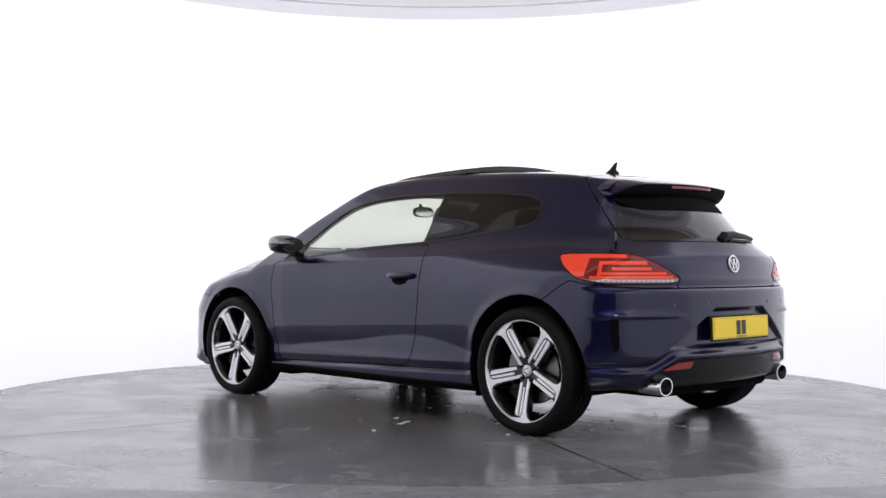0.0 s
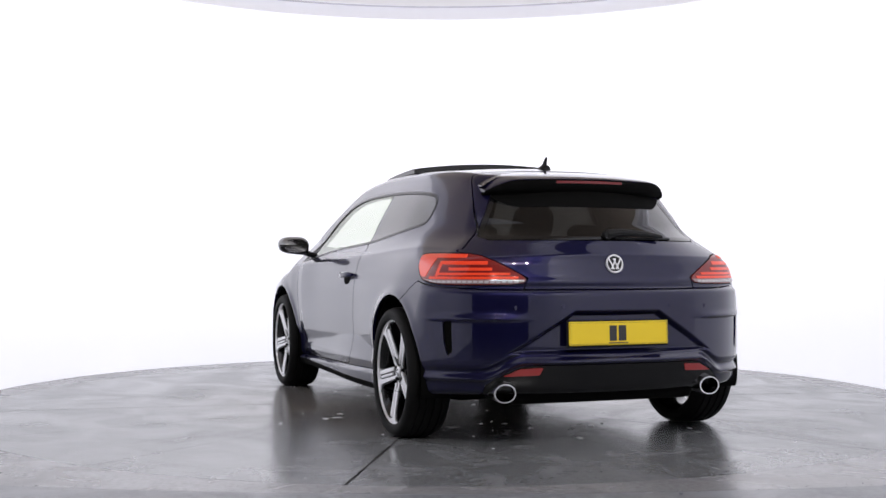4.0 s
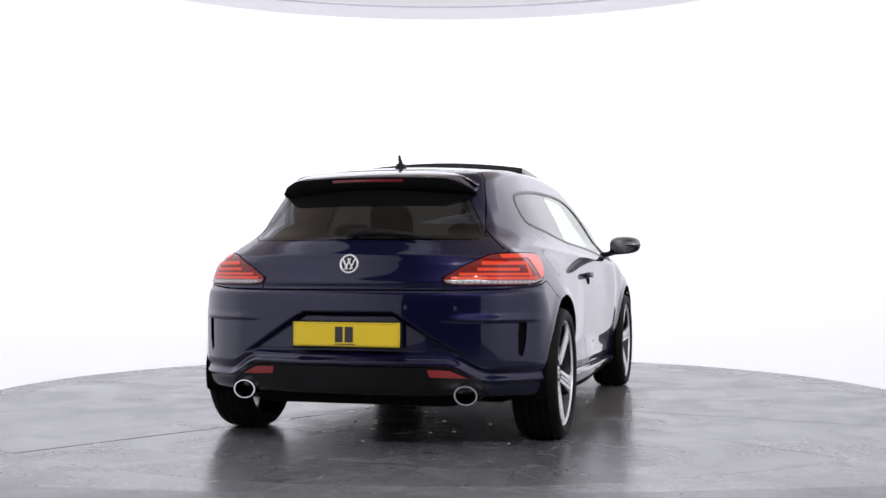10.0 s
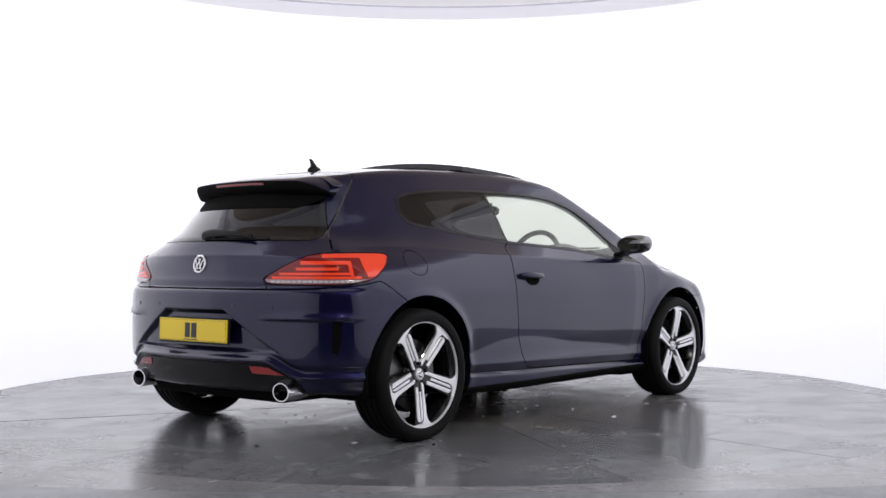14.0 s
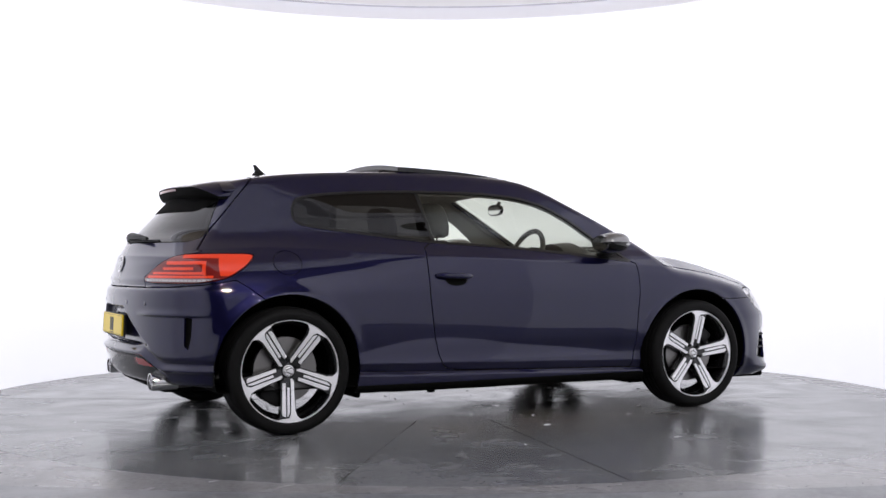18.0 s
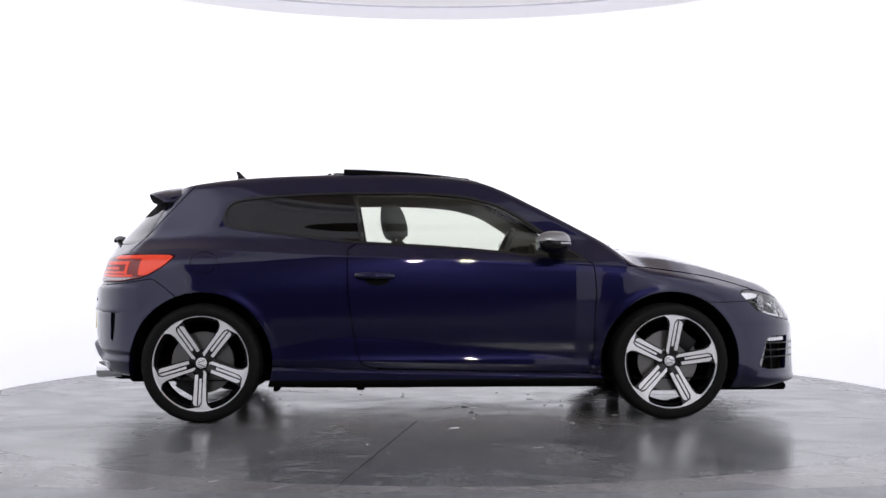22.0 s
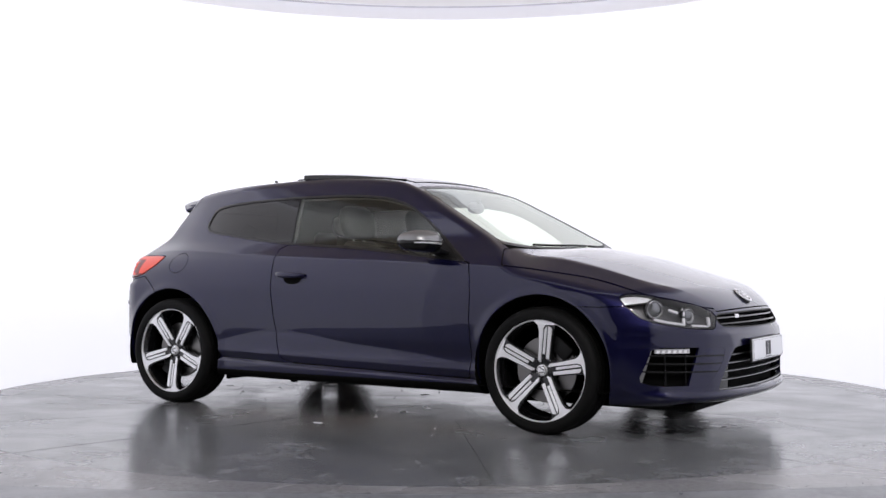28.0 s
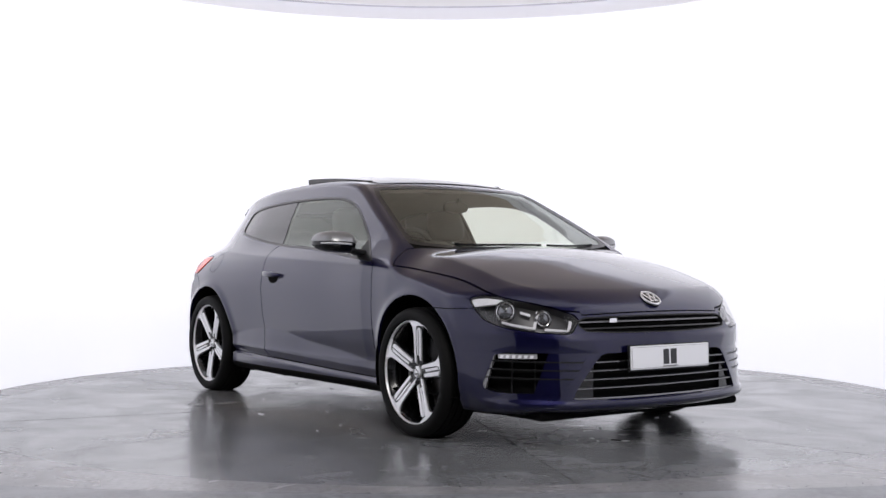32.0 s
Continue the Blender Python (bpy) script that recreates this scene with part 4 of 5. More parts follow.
b_ = band(low_grille, lambda v: 0.425 - v[:, 1])
for m in (lambda q: q, mirrored):
    inner(m(b_), -0.020, BLACK_GLOSS, "grille_cheek", lg, depth=0.015)


# number plates with plain bars in place of their marks
def plate(name, x, z, tilt, face, flip, label):
    p = part(name, box_bm(-0.005, 0.005, -0.26, 0.26, -0.0555, 0.0555, 0.003, 1), face, car, label)
    p.matrix_basis = pose(x, 0, z, 0, tilt, 180 if flip else 0)
    part("plate_backing", box_bm(-0.014, -0.0055, -0.268, 0.268, -0.064, 0.060, 0.003, 1), BLACK_PLASTIC, p)
    for y0, y1 in ((-0.004, 0.036), (-0.052, -0.014)):
        part("mark_bar", box_bm(0.0051, 0.0062, y0, y1, -0.036, 0.036), INK, p, "dark bar")
    part("mark_bar", box_bm(0.0051, 0.0058, -0.056, 0.046, -0.0465, -0.0425), INK, p, "thin dark bar")
    for b in ((-0.254, 0.254, 0.0485, 0.0497), (-0.254, 0.254, -0.0497, -0.0485), (-0.254, -0.2528, -0.0485, 0.0485), (0.2528, 0.254, -0.0485, 0.0485)):
        part("border_line", box_bm(0.0051, 0.0056, *b), INK, p)
    return p


plate("front_plate", 2.186, .4225, -2, WHITE_PLATE, False, "white front number plate with dark bars")
plate("rear_plate", -1.994, .539, -2, YELLOW, True, "yellow rear number plate with dark bars")


BADGE = mat("bright_badge_chrome", (0.82, 0.82, 0.84), 0.22, 0.7)


# round badges: chrome ring, dark disc, plain slanted bars
def badge(x, z, tilt, r, flip):
    v, f = ring_bm(r - 0.006, 0.0055)
    b = part("badge", grow(bmesh.new(), v, f), BADGE, car, "round chrome badge", smooth=True)
    b.matrix_basis = pose(x, 0, z, 0, tilt, 180 if flip else 0)
    v, f = revolve([(0.0005, 0.002), (r - 0.004, 0.0), (r - 0.002, -0.012)], 40, "x")
    part("badge_disc", grow(bmesh.new(), v, f), BLACK_GLOSS, b, smooth=True)
    k = r / 0.055
    for y, h, a in ((-0.022, 0.036, 26), (0.022, 0.036, -26), (-0.007, 0.034, -26), (0.007, 0.034, 26)):
        bm = box_bm(0.001, 0.006, -0.0042 * k, 0.0042 * k, -h * k, h * k, 0.001, 1)
        bm.transform(Matrix.Translation((0, y * k, 0)) @ Matrix.Rotation(radians(a), 4, "X"))
        part("badge_bar", bm, BADGE, b)


badge(surface_x(0, .692) + 0.006, .697, -55, 0.055, False)
badge(surface_x(0, .863, False) - 0.006, .863, -10, 0.047, True)
# small chrome mark on the upper grille: a plain slanted block
bm = box_bm(0, 0.008, -0.020, 0.018, -0.011, 0.011, 0.003, 1)
bm.transform(Matrix.Translation((surface_x(.30, .59) + 0.002, -.30, .597)) @ Matrix.Rotation(radians(-18), 4, "Z"))
part("grille_mark", bm, CHROME, gr, "small chrome mark")

# reflectors in the rear bumper
for m in (lambda q: q, mirrored):
    b_ = band(diffuser, lambda v: np.maximum(poly_sd([(.375, .383), (.475, .379), (.555, .343), (.385, .349)], v[:, 1], v[:, 2]), v[:, 0] + 1.2))
    skin("reflector", m(b_), REFLEX, car, "red bumper reflector", depth=0.004, lift=0.003)
# exhaust tips
for sg in (1, -1):
    prof = [(0.036, -0.06), (0.043, -0.06), (0.046, 0.06), (0.044, 0.075), (0.039, 0.075), (0.037, 0.06), (0.034, -0.05)]
    v, f = revolve(prof, 40, "x", closed=True)
    tip = part("exhaust_tip", grow(bmesh.new(), [(-x, y * 1.25, z) for x, y, z in v], f), CHROME, car, "oval chrome exhaust tip", smooth=True)
    tip.location = (-1.84, sg * 0.546, 0.266)
    v, f = revolve([(0.0005, -0.035), (0.037, -0.035)], 32, "x")
    part("exhaust_inside", grow(bmesh.new(), [(-x, y * 1.25, z) for x, y, z in v], f), UNDER, tip)
    part("exhaust_pipe", tube([(0.05, 0, 0), (0.35, -sg * 0.05, 0.0), (0.6, -sg * 0.1, 0.02)], 0.036, 12), DISC, tip, smooth=True)

# ---- wheels ----
CARRIER = mat("gloss_black_alloy", (0.004, 0.004, 0.0045), 0.22, 0.0, 0.4)


def prism(outline, d0, d1, tilt=0.0, bevel=0.0015):
    """A plate in the wheel's plane (x along the spoke, z across it) between two depths; it leans in towards the hub."""
    bm = bmesh.new()
    n = len(outline)
    lean = lambda r: tilt * max(0.0, 0.235 - r)
    outline = [(r * 1.05, t) for r, t in outline]
    a = [bm.verts.new((r, d0 - lean(r), t)) for r, t in outline]
    b = [bm.verts.new((r, d1 - lean(r), t)) for r, t in outline]
    bm.faces.new(a)
    top = bm.faces.new(b[::-1])
    for i in range(n):
        bm.faces.new((a[i], b[i], b[(i + 1) % n], a[(i + 1) % n]))
    bmesh.ops.bevel(bm, geom=top.edges[:], offset=bevel, segments=1, affect="EDGES")
    return bm


def spin(bm, a):
    bm.transform(Matrix.Rotation(radians(a), 4, "Y"))
    return bm


def make_wheel():
    """A wheel at the origin, its outer face towards +y; the first spoke along +x."""
    w = new("wheel")
    w.parent = car
    tagged(w, "black and machined five-spoke alloy wheel")
    prof = [(0.253, 0.082), (0.259, 0.098), (0.266, 0.106), (0.285, 0.111), (0.302, 0.108), (0.314, 0.098), (0.3215, 0.080)]
    for y in (0.066, 0.030, -0.010, -0.050):
        prof += [(0.3235, y), (0.3235, y - 0.004), (0.3165, y - 0.006), (0.3165, y - 0.012), (0.3235, y - 0.014)]
    prof += [(0.3215, -0.080), (0.314, -0.098), (0.302, -0.110), (0.275, -0.112), (0.253, -0.095)]
    v, f = revolve(prof, 96, "y")
    part("tyre", grow(bmesh.new(), v, f), RUBBER, w, "black low-profile tyre", smooth=True, angle=30)
    v, f = revolve([(0.253, -0.095), (0.246, -0.09), (0.225, -0.05), (0.225, 0.03), (0.243, 0.076), (0.2505, 0.086)], 80, "y")
    part("rim_barrel", grow(bmesh.new(), v, f), CARRIER, w, smooth=True)
    v, f = revolve([(0.2525, 0.084), (0.2530, 0.0905), (0.2560, 0.0960), (0.2605, 0.0960), (0.2615, 0.092), (0.256, 0.082)], 96, "y", closed=True)
    part("rim_lip", grow(bmesh.new(), v, f), SILVER, w, "machined rim lip", smooth=True)
    main = [(.038, -.029), (.038, -.012), (.070, -.0135), (.205, -.0145), (.2255, -.004), (.2310, .036), (.2345, .058), (.2385, .050), (.2405, .012), (.2405, -.02), (.2375, -.060), (.232, -.078), (.2265, -.060), (.216, -.044), (.19, -.034), (.10, -.030)]
    bar1 = [(.080, -.0065), (.200, -.0075), (.2165, .0015), (.2185, .0060), (.080, .0065)]
    bar2 = [(.060, .0145), (.212, .0135), (.2205, .0140), (.2145, .0300), (.204, .0345), (.060, .0320)]
    carrier = [(.03, -.033), (.03, .037), (.19, .040), (.222, .040), (.238, .058), (.242, .0), (.238, -.07), (.215, -.050), (.19, -.039)]
    for k in range(5):
        a = k * 72
        sp = part("spoke", spin(prism(carrier, 0.045, 0.0815, 0.13, 0.004), a), CARRIER, w, "gloss black spoke")
        for o in (main, bar1, bar2):
            part("machined_face", spin(prism(o, 0.083, 0.0905, 0.13), a), SILVER, sp, "bright machined spoke face")
        v, f = revolve([(0.0005, 0.009), (0.008, 0.009), (0.0095, 0.006), (0.0095, -0.01)], 10, "y")
        part("wheel_bolt", grow(bmesh.new(), v, f, Matrix.Rotation(radians(a + 36), 4, "Y") @ Matrix.Translation((0.052, 0.058, 0))), BLACK_PLASTIC, w)
    v, f = revolve([(0.0005, 0.056), (0.060, 0.052), (0.072, 0.045), (0.074, 0.0)], 40, "y")
    part("hub", grow(bmesh.new(), v, f), CARRIER, w, smooth=True)
    v, f = revolve([(0.0005, 0.069), (0.024, 0.068), (0.0285, 0.065), (0.0295, 0.05)], 36, "y")
    cap = part("hub_cap", grow(bmesh.new(), v, f), SILVER, w, "silver hub cap with ring", smooth=True)
    v, f = revolve([(.0235 + .0022 * math.cos(k), .069 + .0015 * math.sin(k)) for k in (0, 1.57, 3.14, 4.71)], 36, "y", closed=True)
    part("cap_ring", grow(bmesh.new(), v, f), CHROME, cap, smooth=True)
    for x_, a in ((-.010, 20), (.010, -20)):
        bm = box_bm(-.002, .002, .068, .0705, -.017, .017)
        bm.transform(Matrix.Translation((x_, 0, 0)) @ Matrix.Rotation(radians(a), 4, "Y"))
        part("cap_bar", bm, BLACK_PLASTIC, cap)
    v, f = revolve([(.06, .01), (.168, .01), (.170, .006), (.170, -.012), (.168, -.016), (.06, -.016)], 64, "y", closed=True)
    part("brake_disc", grow(bmesh.new(), v, f), DISC, w, "steel brake disc", smooth=True)
    v, f = revolve([(.0005, .02), (.075, .02), (.078, -.02)], 32, "y")
    part("disc_bell", grow(bmesh.new(), v, f), BLACK_PLASTIC, w, smooth=True)
    bm = box_bm(-.06, .06, -.035, .038, .105, .185, .012, 2)
    bm.transform(Matrix.Rotation(radians(60), 4, "Y"))
    part("brake_caliper", bm, BLACK_PLASTIC, w, "black brake caliper", smooth=True)
    return w


wheel = make_wheel()
WHEEL_Y = 0.796
places = [(HUB_X, 1, -82), (-HUB_X, 1, -84), (HUB_X, -1, 81), (-HUB_X, -1, -92)]
for k, (hx, sg, a) in enumerate(places):
    # the spoke's angle runs from the car's nose upwards
    m = Matrix.Translation((hx, sg * WHEEL_Y, 0.3225)) @ Matrix.Rotation(radians(-a), 4, "Y") @ Matrix.Rotation(0 if sg > 0 else math.pi, 4, "Z")
    if sg < 0:
        m = Matrix.Translation((hx, sg * WHEEL_Y, 0.3225)) @ Matrix.Rotation(math.pi, 4, "Z") @ Matrix.Rotation(radians(a - 180), 4, "Y")
    if k:
        copy_thing(wheel, m)
    else:
        first = m
wheel.matrix_basis = first

# wheel wells
for hx in (-HUB_X, HUB_X):
    for sg in (1, -1):
        v, f = revolve([(0.0005, 0.50), (0.384, 0.50), (0.387, 0.60), (0.387, 0.872)], 56, "y")
        v = [(x, sg * y, max(z, -0.10)) for x, y, z in v]
        well = part("wheel_liner", grow(bmesh.new(), v, f), UNDER, car, "black wheel arch liner", smooth=True)
        well.location = (hx, 0, ARCH_Z)

# ---- mirrors, handles, spoiler, sunroof, aerial, wipers ----
def loft(sections, closed=True, cap=True):
    """A skin over rings of equally many points."""
    bm = bmesh.new()
    rows = [[bm.verts.new(q) for q in s] for s in sections]
    n = len(rows[0])
    for a, b in zip(rows, rows[1:]):
        for i in range(n if closed else n - 1):
            bm.faces.new((a[i], a[(i + 1) % n], b[(i + 1) % n], b[i]))
    if cap:
        bm.faces.new(rows[0][::-1]), bm.faces.new(rows[-1])
    return bm


def oval(cx, y, cz, rx, rz, n=20, p=2.5):
    out = []
    for k in range(n):
        a = 2 * math.pi * k / n
        c, s = math.cos(a), math.sin(a)
        out.append((cx + rx * math.copysign(abs(c) ** (2 / p), c), y, cz + rz * math.copysign(abs(s) ** (2 / p), s)))
    return out


for sg in (1, -1):
    ys = [.872, .885, .91, .95, 1.0, 1.04, 1.062, 1.072]
    rx = [.056, .074, .087, .092, .090, .079, .056, .018]
    rz = [.042, .053, .059, .060, .057, .048, .033, .011]
    cz = [.972, .975, .979, .982, .984, .985, .985, .985]
    cx = [.640, .635, .632, .628, .620, .608, .595, .585]
    up = [[(x, y * sg, max(z, c + .002)) for x, y, z in oval(a, q, c, b, d)] for q, a, b, c, d in zip(ys, cx, rx, cz, rz)]
    mirror = part("door_mirror", loft([[(x, y * sg, min(z, c + .004)) for x, y, z in oval(a, q, c, b * .97, d * .97)] for q, a, b, c, d in zip(ys, cx, rx, cz, rz)]), BLACK_GLOSS, car,
                  "door mirror with matt grey cap", smooth=True, angle=50)
    part("mirror_cap", loft([[(x, y, max(z, c - .008)) for x, y, z in s] for s, c in zip(up, cz)]), GREY_CAP, mirror, "matt grey mirror cap", smooth=True, angle=50)
    part("turn_signal", loft([[(x + .004, y * sg, c - .010 + (z - c) * .16) for x, y, z in oval(a, q, c, b, d)] for q, a, b, c, d in list(zip(ys, cx, rx, cz, rz))[2:7]]), CLEAR_WHITE, mirror, "slim clear turn signal", smooth=True)
    # mirror glass looks backwards
    bm = loft([[(cx[3] - .0935 - e, sg * (.965 + .083 * math.cos(t)), .980 + .045 * math.sin(t)) for t in [k * math.pi / 12 for k in range(24)]] for e in (-.01, .0)])
    part("mirror_glass", bm, CHROME, mirror, "mirror glass")
    part("mirror_arm", loft([oval(.665, sg * y, z, .045, h) for y, z, h in ((.79, .915, .020), (.84, .925, .018), (.90, .942, .020))]), BLACK_PLASTIC, mirror, smooth=True)
    # door handle: grip over a flat dark patch that paints the recess's shade
    hy = float(side(np.array([-.35]), np.array([.79]))[0])
    cup = band(door, lambda v: np.sqrt(((v[:, 0] + .335) / .066) ** 2 + ((v[:, 2] - .774) / .030) ** 2) - 1)
    skin("handle_recess_shade", cup if sg > 0 else mirrored(cup), UNDER, car, "flat dark patch painting the shade of the handle recess", depth=0, lift=.0015)
    hs = []
    for x, dy, h in ((-.458, .006, .008), (-.445, .020, .013), (-.41, .030, .016), (-.35, .035, .016), (-.29, .032, .015), (-.255, .022, .012), (-.240, .006, .007)):
        hs.append([(x, sg * (hy + dy + .009 * math.cos(t)), .799 - (x + .35) * .03 + h * math.sin(t)) for t in [k * math.pi / 8 for k in range(16)]])
    part("door_handle", loft(hs), PAINT, car, smooth=True)
    # parking sensors
    for y_, z_ in ((.50, .66), (.28, .665)):
        xx = surface_x(y_, z_, False)
        v, f = revolve([(.0005, .0015), (.010, .001), (.011, -.003)], 16, "x")
        part("parking_sensor", grow(bmesh.new(), [(xx - x, y_ * sg + y, z_ + z) for x, y, z in v], f), PAINT, rear_bumper)

# roof spoiler: painted wing above, rear face and underside blackened for their shade
SPAN = .500


def wing_edge(y):
    e = abs(y) / .485
    w = min(1, max(0, (abs(y) - .36) / .14)) ** 2
    return -1.715 + .085 * e ** 2 + .07 * w, 1.272 - .012 * e ** 2 - .048 * w


wing, face = [], []
for k in range(45):
    y = -SPAN + 2 * SPAN * k / 44
    e = abs(y) / SPAN
    xt, zt = wing_edge(y)
    xr = -1.44
    zr = float(TOP(np.array([xr]))[0] - CROWN(np.array([xr]))[0] * y * y) + .003 - .045 * e ** 8
    ring = [(xr, y, zr), (xr - .09, y, zr - .008 - .006 * e ** 4), (xt + .10, y, zt + .034), (xt + .04, y, zt + .022), (xt + .006, y, zt + .0115), (xt, y, zt + .0085), (xt + .003, y, zt + .0055), (xt + .05, y, zt + .008), (xr - .02, y, zr - .03)]
    g = 1 - .80 * min(1, max(0, (abs(y) - .35) / .14)) ** 2
    under = [(xt + .004, y, zt + .005), (xt + .003, y, zt + .002), (xt + .010, y, zt - .020 * g), (xt + .022, y, zt - .040 * g), (xt + .045, y, zt - .052 * g), (xt + .070, y, zt - .060 * g), (xt + .115, y, zt - .05 * g), (xt + .06, y, zt + .004)]
    wing.append(ring)
    face.append(under)
spoiler = part("roof_spoiler", loft(wing), PAINT, car, "dark blue roof spoiler with brake light", smooth=True, angle=40)
part("spoiler_face", loft(face), UNDER, spoiler, "spoiler face with its shade put in as black", smooth=True, angle=40)
bl = []
for k in range(13):
    y = -.18 + .36 * k / 12
    xt, zt = wing_edge(y)
    bl.append([(xt + .008, y, zt + .0005), (xt + .0025, y, zt - .001), (xt + .0055, y, zt - .013), (xt + .014, y, zt - .013)])
part("brake_light", loft(bl), mat("dark_red_lens", (0.15, 0.010, 0.012), 0.15, 0.0, 0.5), spoiler, "slim red brake light")
# black printed band along the head of the rear window
b_ = band(back, lambda v: 1.140 + 4.5 * np.maximum(v[:, 1] - .36, 0) ** 2 - v[:, 2])
skin("window_band", both(b_), UNDER, hatch_panel, "black printed band", depth=0, lift=.0006)

# glass sunroof, tilted open at its rear edge
secs = []
for k in range(21):
    u = k / 20
    x = .26 - .79 * u
    zc = float(TOP(np.array([x]))[0])
    z = zc + .006 + (1.448 - float(TOP(np.array([-.53]))[0]) - .006) * u ** 1.15
    hw = .46 + .06 * min(1, u * 3)
    secs.append([(x, hw * t, z - (.085 + .06 * u) * (hw * t) ** 2) for t in np.linspace(-1, 1, 15)] + [(x, hw * t, z - .012 - .014 * u - (.085 + .06 * u) * (hw * t) ** 2) for t in np.linspace(1, -1, 15)])
sun = part("sunroof_panel", loft(secs), BLACK_GLOSS, car, "black glass sunroof panel tilted open", smooth=True, angle=40)
for sg in (1, -1):
    part("sunroof_arm", tube([(-.05, sg * .42, 1.375), (-.30, sg * .43, 1.388), (-.46, sg * .43, 1.400)], [.006, .012, .012], 8), BLACK_PLASTIC, sun, smooth=True)
    part("sunroof_seal", tube([(.2, sg * .475, 1.355), (-.2, sg * .475, 1.383), (-.59, sg * .475, 1.384)], .007, 8), BLACK_PLASTIC, car)
part("sunroof_frame", tube([(-.615, y, float(TOP(np.array([-.615]))[0]) - .09 * y * y + .001) for y in np.linspace(-.47, .47, 13)], .008, 8), BLACK_PLASTIC, car, smooth=True)

# aerial: a swept blade on a round foot
fz = float(TOP(np.array([-1.17]))[0])
foot = []
for u in np.linspace(0, 1, 7):
    q = math.sqrt(max(0.0, 1 - u * u))
    foot.append([(-1.17 + .045 * q * math.cos(t) - .004 * u, .031 * q * math.sin(t), fz - .004 + .030 * u) for t in [k * math.pi / 10 for k in range(20)]] if q > .02 else
                [(-1.174 + .004 * math.cos(t), .003 * math.sin(t), fz + .026) for t in [k * math.pi / 10 for k in range(20)]])
aerial = part("roof_aerial", loft(foot), BLACK_PLASTIC, car, "black fin aerial on a round foot", smooth=True, angle=60)
part("aerial_blade", loft([[(-1.165 - d - c * math.cos(t), w_ * math.sin(t), fz + h) for t in [k * math.pi / 8 for k in range(16)]] for h, d, c, w_ in ((.008, 0, .034, .012), (.028, .012, .022, .009), (.046, .024, .015, .007), (.058, .032, .012, .006), (.064, .035, .007, .003))]),
     BLACK_PLASTIC, aerial, smooth=True, angle=60)

# rear wiper
px = surface_x(0, 1.0, False) - .012
wiper = part("rear_wiper", tube([(px, .01, 1.005), (px - .010, -.06, 1.014), (px + .002, -.20, 1.007), (px + .020, -.30, .996)], [.026, .020, .014, .009], 10), BLACK_PLASTIC, car, "black rear wiper arm", smooth=True)
v, f = revolve([(.0005, .03), (.020, .028), (.024, 0)], 20, "x")
part("wiper_cap", grow(bmesh.new(), [(px + .01 - x, y + .012, z + 1.0) for x, y, z in v], f), BLACK_PLASTIC, wiper, smooth=True)
part("wiper_blade", tube([(surface_x(y, .985, False) - .008, y, .985) for y in np.linspace(-.03, -.37, 8)], .006, 6), BLACK_PLASTIC, wiper)
# front wipers, parked at the foot of the windscreen
for y0, y1 in ((-.45, .10), (.15, .56)):
    pts = []
    for y in np.linspace(y0, y1, 9):
        x = 1.10 - .30 * y * y - .012
        pts.append((x, y, float(TOP(np.array([x]))[0] - CROWN(np.array([x]))[0] * y * y) + .005))
    wp = part("front_wiper", tube(pts, .007, 6), BLACK_PLASTIC, car, "black windscreen wiper")

# ---- inside ----
LEATHER = mat("dark_seat_cloth", (0.035, 0.035, 0.037), 0.7)
DASH = mat("dark_dashboard", (0.03, 0.03, 0.031), 0.6)


def cushion(sections, name, parent=None, label=""):
    return part(name, loft(sections), LEATHER, parent, label, smooth=True, angle=60)


for sg in (1, -1):
    cy = sg * .36
    back_ = [[(x + .055 * math.sin(t) * d, cy + w_ * math.copysign(abs(math.cos(t)) ** .6, math.cos(t)), z) for t in [k * math.pi / 10 for k in range(20)]]
             for x, w_, z, d in ((0, .22, .50, 1.2), (-.05, .25, .60, 1.2), (-.11, .26, .75, 1.1), (-.16, .25, .88, 1.0), (-.20, .20, .96, .9), (-.22, .12, 1.0, .6))]
    seat = cushion(back_, "front_seat", car, "dark front seat with headrest")
    cushion([[(-.22 - (z - 1.03) * .22 + .068 * math.sin(t) * d, cy + w_ * math.copysign(abs(math.cos(t)) ** .6, math.cos(t)), z) for t in [k * math.pi / 8 for k in range(16)]] for z, w_, d in ((1.015, .08, .6), (1.03, .115, .95), (1.08, .135, 1.1), (1.15, .135, 1.05), (1.195, .12, .85), (1.215, .08, .5))], "headrest", seat)
    for dy in (-.05, .05):
        part("headrest_post", tube([(-.225, cy + dy, .98), (-.235, cy + dy, 1.06)], .006, 8), CHROME, seat)
    part("seat_base", box_bm(-.06, .45, cy - .25, cy + .25, .38, .52, .05, 3), LEATHER, seat, smooth=True)
    cushion([[(-1.02 + .05 * math.sin(t) * d, cy * .9 + w_ * math.copysign(abs(math.cos(t)) ** .6, math.cos(t)), z) for t in [k * math.pi / 8 for k in range(16)]] for z, w_, d in ((.5, .24, 1.3), (.8, .26, 1.2), (.95, .24, 1), (.98, .11, .8), (1.05, .11, .9), (1.08, .07, .6))], "rear_seat", car, "dark rear seat")
dash = part("dashboard", loft([[(x, y, z - .05 * abs(y) ** 2) for x, z in ((.62, .60), (.60, .80), (.64, .90), (.72, .935), (.86, .945), (1.02, .925), (1.05, .60))] for y in np.linspace(-.66, .66, 15)]), DASH, car, "dark dashboard", smooth=True, angle=50)
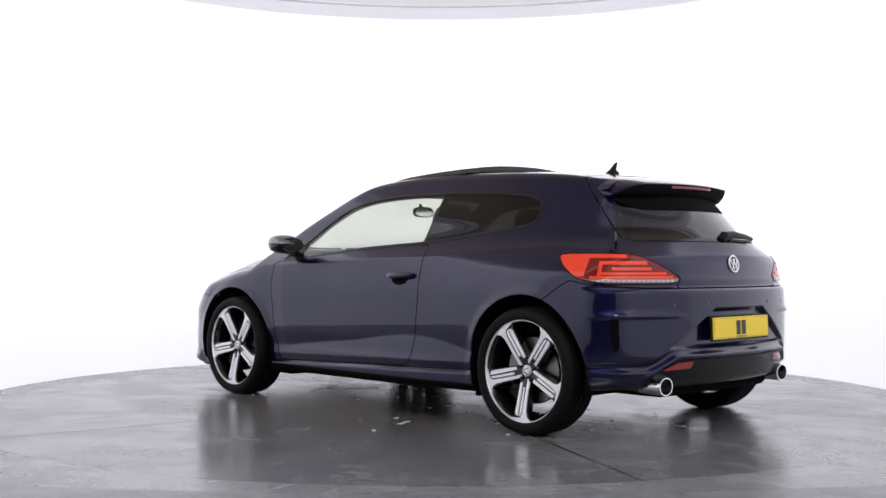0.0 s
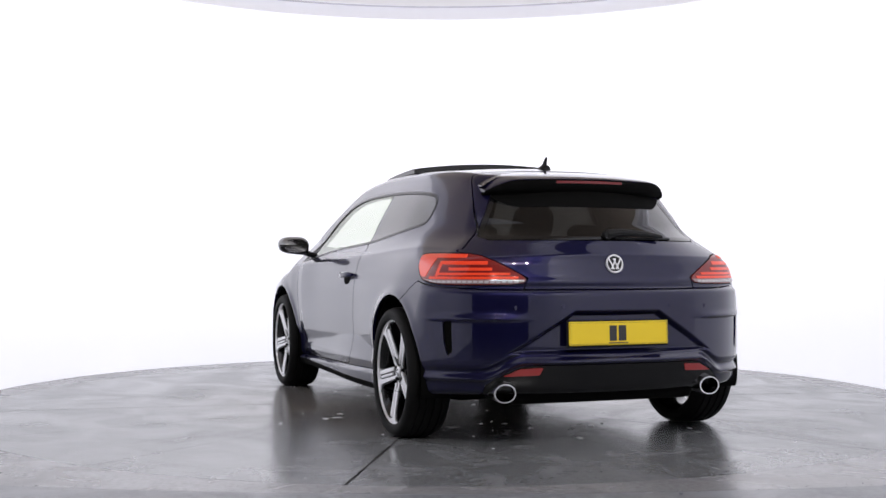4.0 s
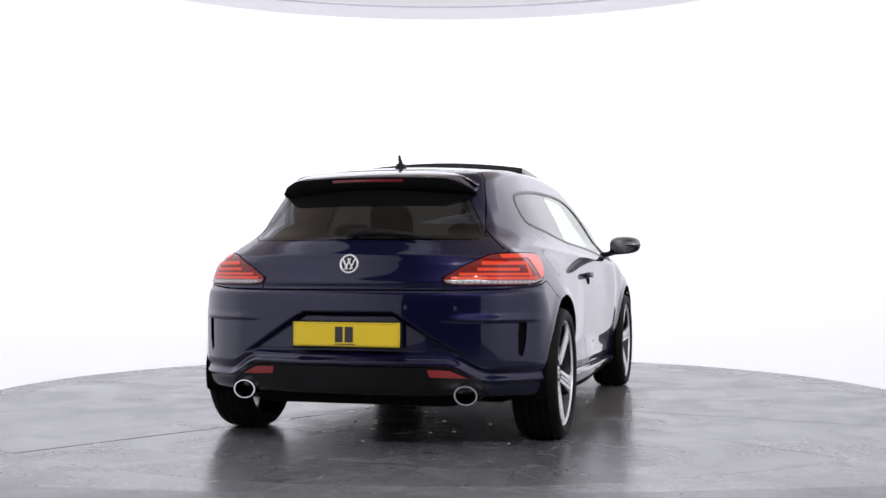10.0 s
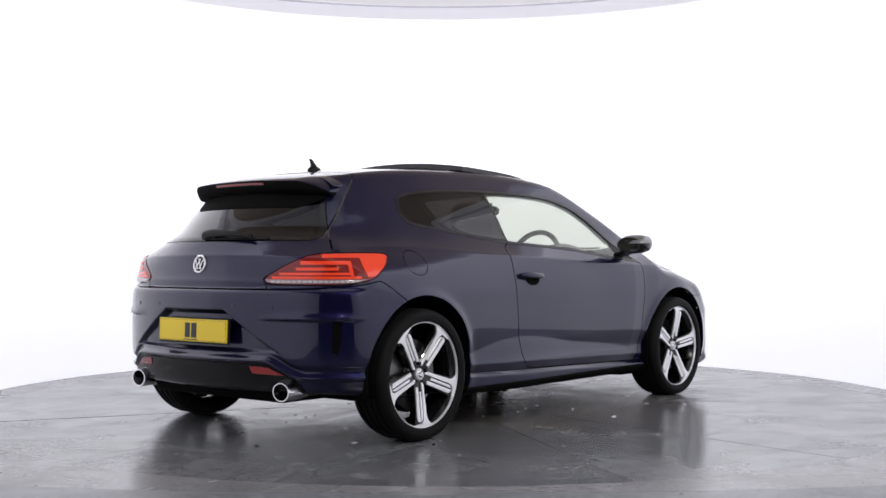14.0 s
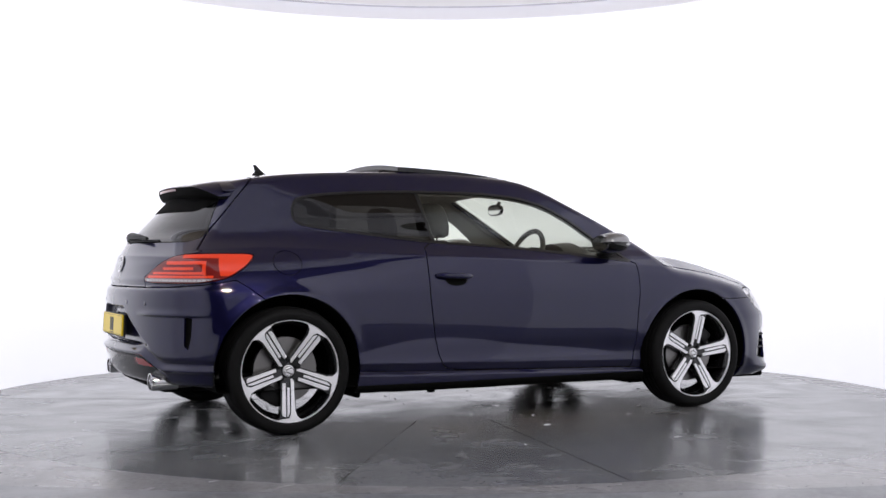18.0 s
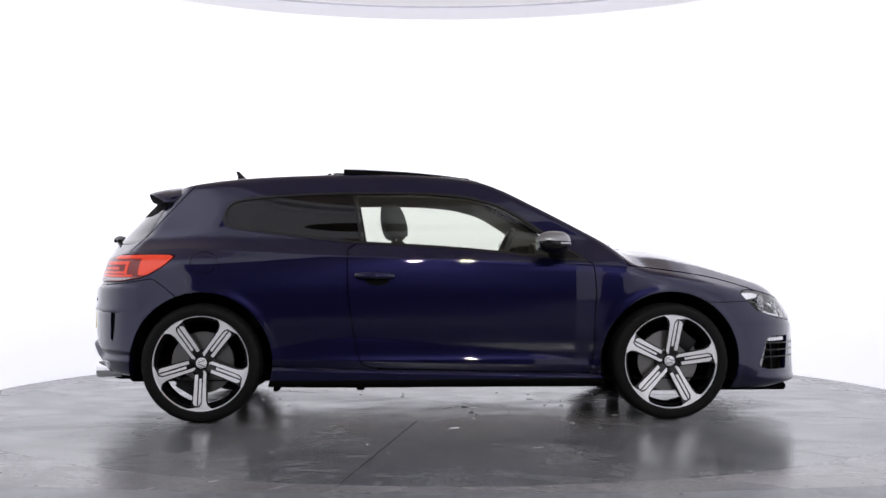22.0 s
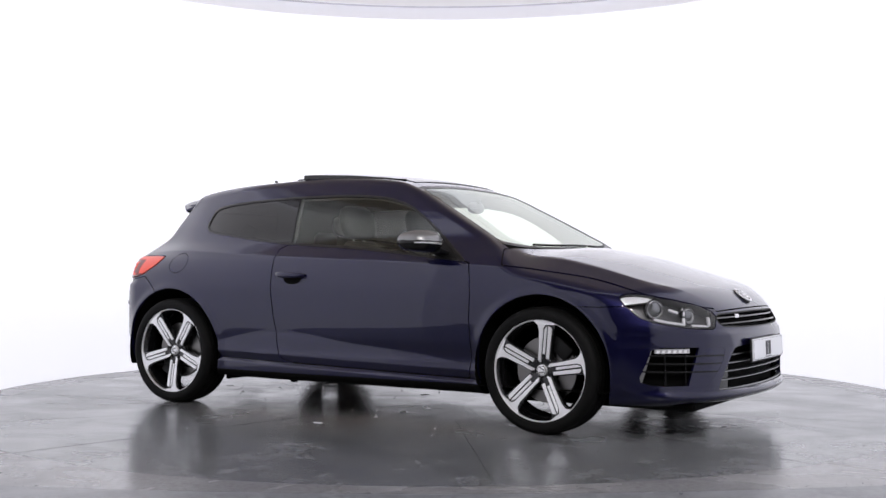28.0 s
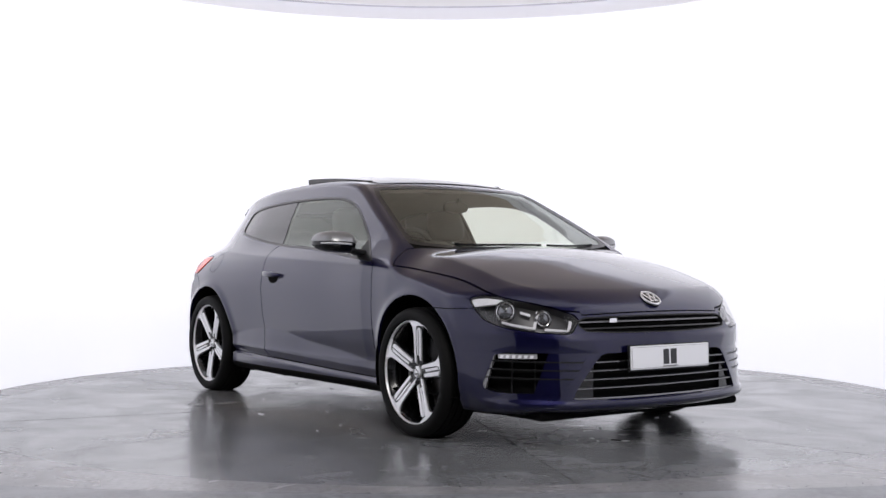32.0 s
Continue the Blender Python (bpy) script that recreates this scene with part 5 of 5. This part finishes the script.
part("dial_hood", loft([[(x, -.36 + w_ * math.cos(t), .90 + h * math.sin(t)) for t in [k * math.pi / 10 for k in range(11)]] for x, w_, h in ((.58, .17, .085), (.70, .19, .095), (.82, .12, .05))], closed=False, cap=False), DASH, dash, smooth=True)
v, f = revolve([(.175 + .016 * math.cos(k * math.pi / 4), .016 * math.sin(k * math.pi / 4)) for k in range(8)], 40, "x", closed=True)
sw = part("steering_wheel", grow(bmesh.new(), v, f), DASH, car, "dark steering wheel", smooth=True)
sw.matrix_basis = pose(.40, -.36, .90, 0, 22, 0)
part("wheel_boss", box_bm(-.02, .05, -.07, .07, -.06, .05, .02, 2), DASH, sw, smooth=True)
for a in (0, 180, 270):
    bm = box_bm(-.01, .01, .05, .17, -.018, .018, .005, 1)
    bm.transform(Matrix.Rotation(radians(a), 4, "X"))
    part("wheel_spoke", bm, BAR_CHROME, sw)
part("steering_column", tube([(.42, -.36, .89), (.70, -.36, .80)], .05, 12), DASH, car)
rv = part("rear_view_mirror", loft([[(x, .105 * k * math.copysign(abs(math.cos(t)) ** .75, math.cos(t)), .042 * k * math.copysign(abs(math.sin(t)) ** .75, math.sin(t))) for t in [q * math.pi / 16 for q in range(32)]] for x, k in ((-.018, .96), (-.014, 1.03), (.004, 1.0), (.018, .72), (.024, .4))]), BLACK_PLASTIC, car, "black rear-view mirror", smooth=True)
rv.location = (.40, 0, 1.205)
rv.scale = (.82, .82, .82)
part("mirror_glass", loft([[(x, .094 * math.copysign(abs(math.cos(t)) ** .75, math.cos(t)), .035 * math.copysign(abs(math.sin(t)) ** .75, math.sin(t))) for t in [q * math.pi / 16 for q in range(32)]] for x in (-.0198, -.0182)]), CHROME, rv)
part("mirror_stem", tube([(.01, 0, .02), (.03, 0, .065)], .012, 8), BLACK_PLASTIC, rv)
# undertray added low and wide so that the floor beneath it darkens
tray = part("undertray", box_bm(.95, 2.02, -.66, .66, .138, .18, .012, 1), UNDER, car, "black engine undertray, added to shade the floor")
part("exhaust_silencer", box_bm(-1.86, -1.50, -.50, .50, .20, .31, .045, 3), UNDER, car, "dark rear exhaust silencer", smooth=True)
part("rear_subframe", box_bm(-1.48, -1.12, -.64, .64, .185, .30, .03, 2), UNDER, car, "dark rear axle carrier", smooth=True)
part("tunnel_pipe", tube([(-1.12, .0, .175), (-.5, .02, .14), (.4, .0, .14), (.9, .0, .16)], .032, 10), UNDER, car, smooth=True)
for sg in (1, -1):
    part("control_arm", tube([(-1.30, sg * .42, .22), (-1.289, sg * .70, .27)], .028, 8), UNDER, car, smooth=True)
    part("control_arm", tube([(1.22, sg * .40, .19), (1.289, sg * .70, .24)], .028, 8), UNDER, car, smooth=True)
    part("jacking_point", box_bm(-.45, -.405, sg * .735 - .012, sg * .735 + .012, .158, .19, .006, 1), UNDER, car)
    part("arch_flap", box_bm(-.905, -.875, sg * .72 - .09, sg * .72 + .09, .160, .30, .006, 1), UNDER, car)
part("cabin_floor", box_bm(-1.5, .95, -.70, .70, .24, .30), UNDER, car)
part("parcel_shelf", box_bm(-1.60, -1.15, -.56, .56, .86, .885), UNDER, car)
part("bulkhead", box_bm(1.02, 1.05, -.68, .68, .24, .90), UNDER, car)
for sg in (1, -1):
    part("door_card", loft([[(x, sg * y, z) for x, z in ((-.45, .30), (-.45, .93), (.1, .915), (.70, .88), (.75, .30))] for y in (.70, .735)]), DASH, car, "dark inner door panel")

# ---- what moves ----
def motions():
    turn, ride = [], []
    for k in range(65):
        t = k / 2
        a = heading(t)
        c, s = math.cos(radians(a)), math.sin(radians(a))
        turn.append((t, pose(0, 0, 0, 0, 0, a)))
        ride.append((t, pose(-c * AXIS[0] + s * AXIS[1], -s * AXIS[0] - c * AXIS[1], 0, 0, 0, a)))
    walk(table, turn)
    walk(car, ride)


motions()
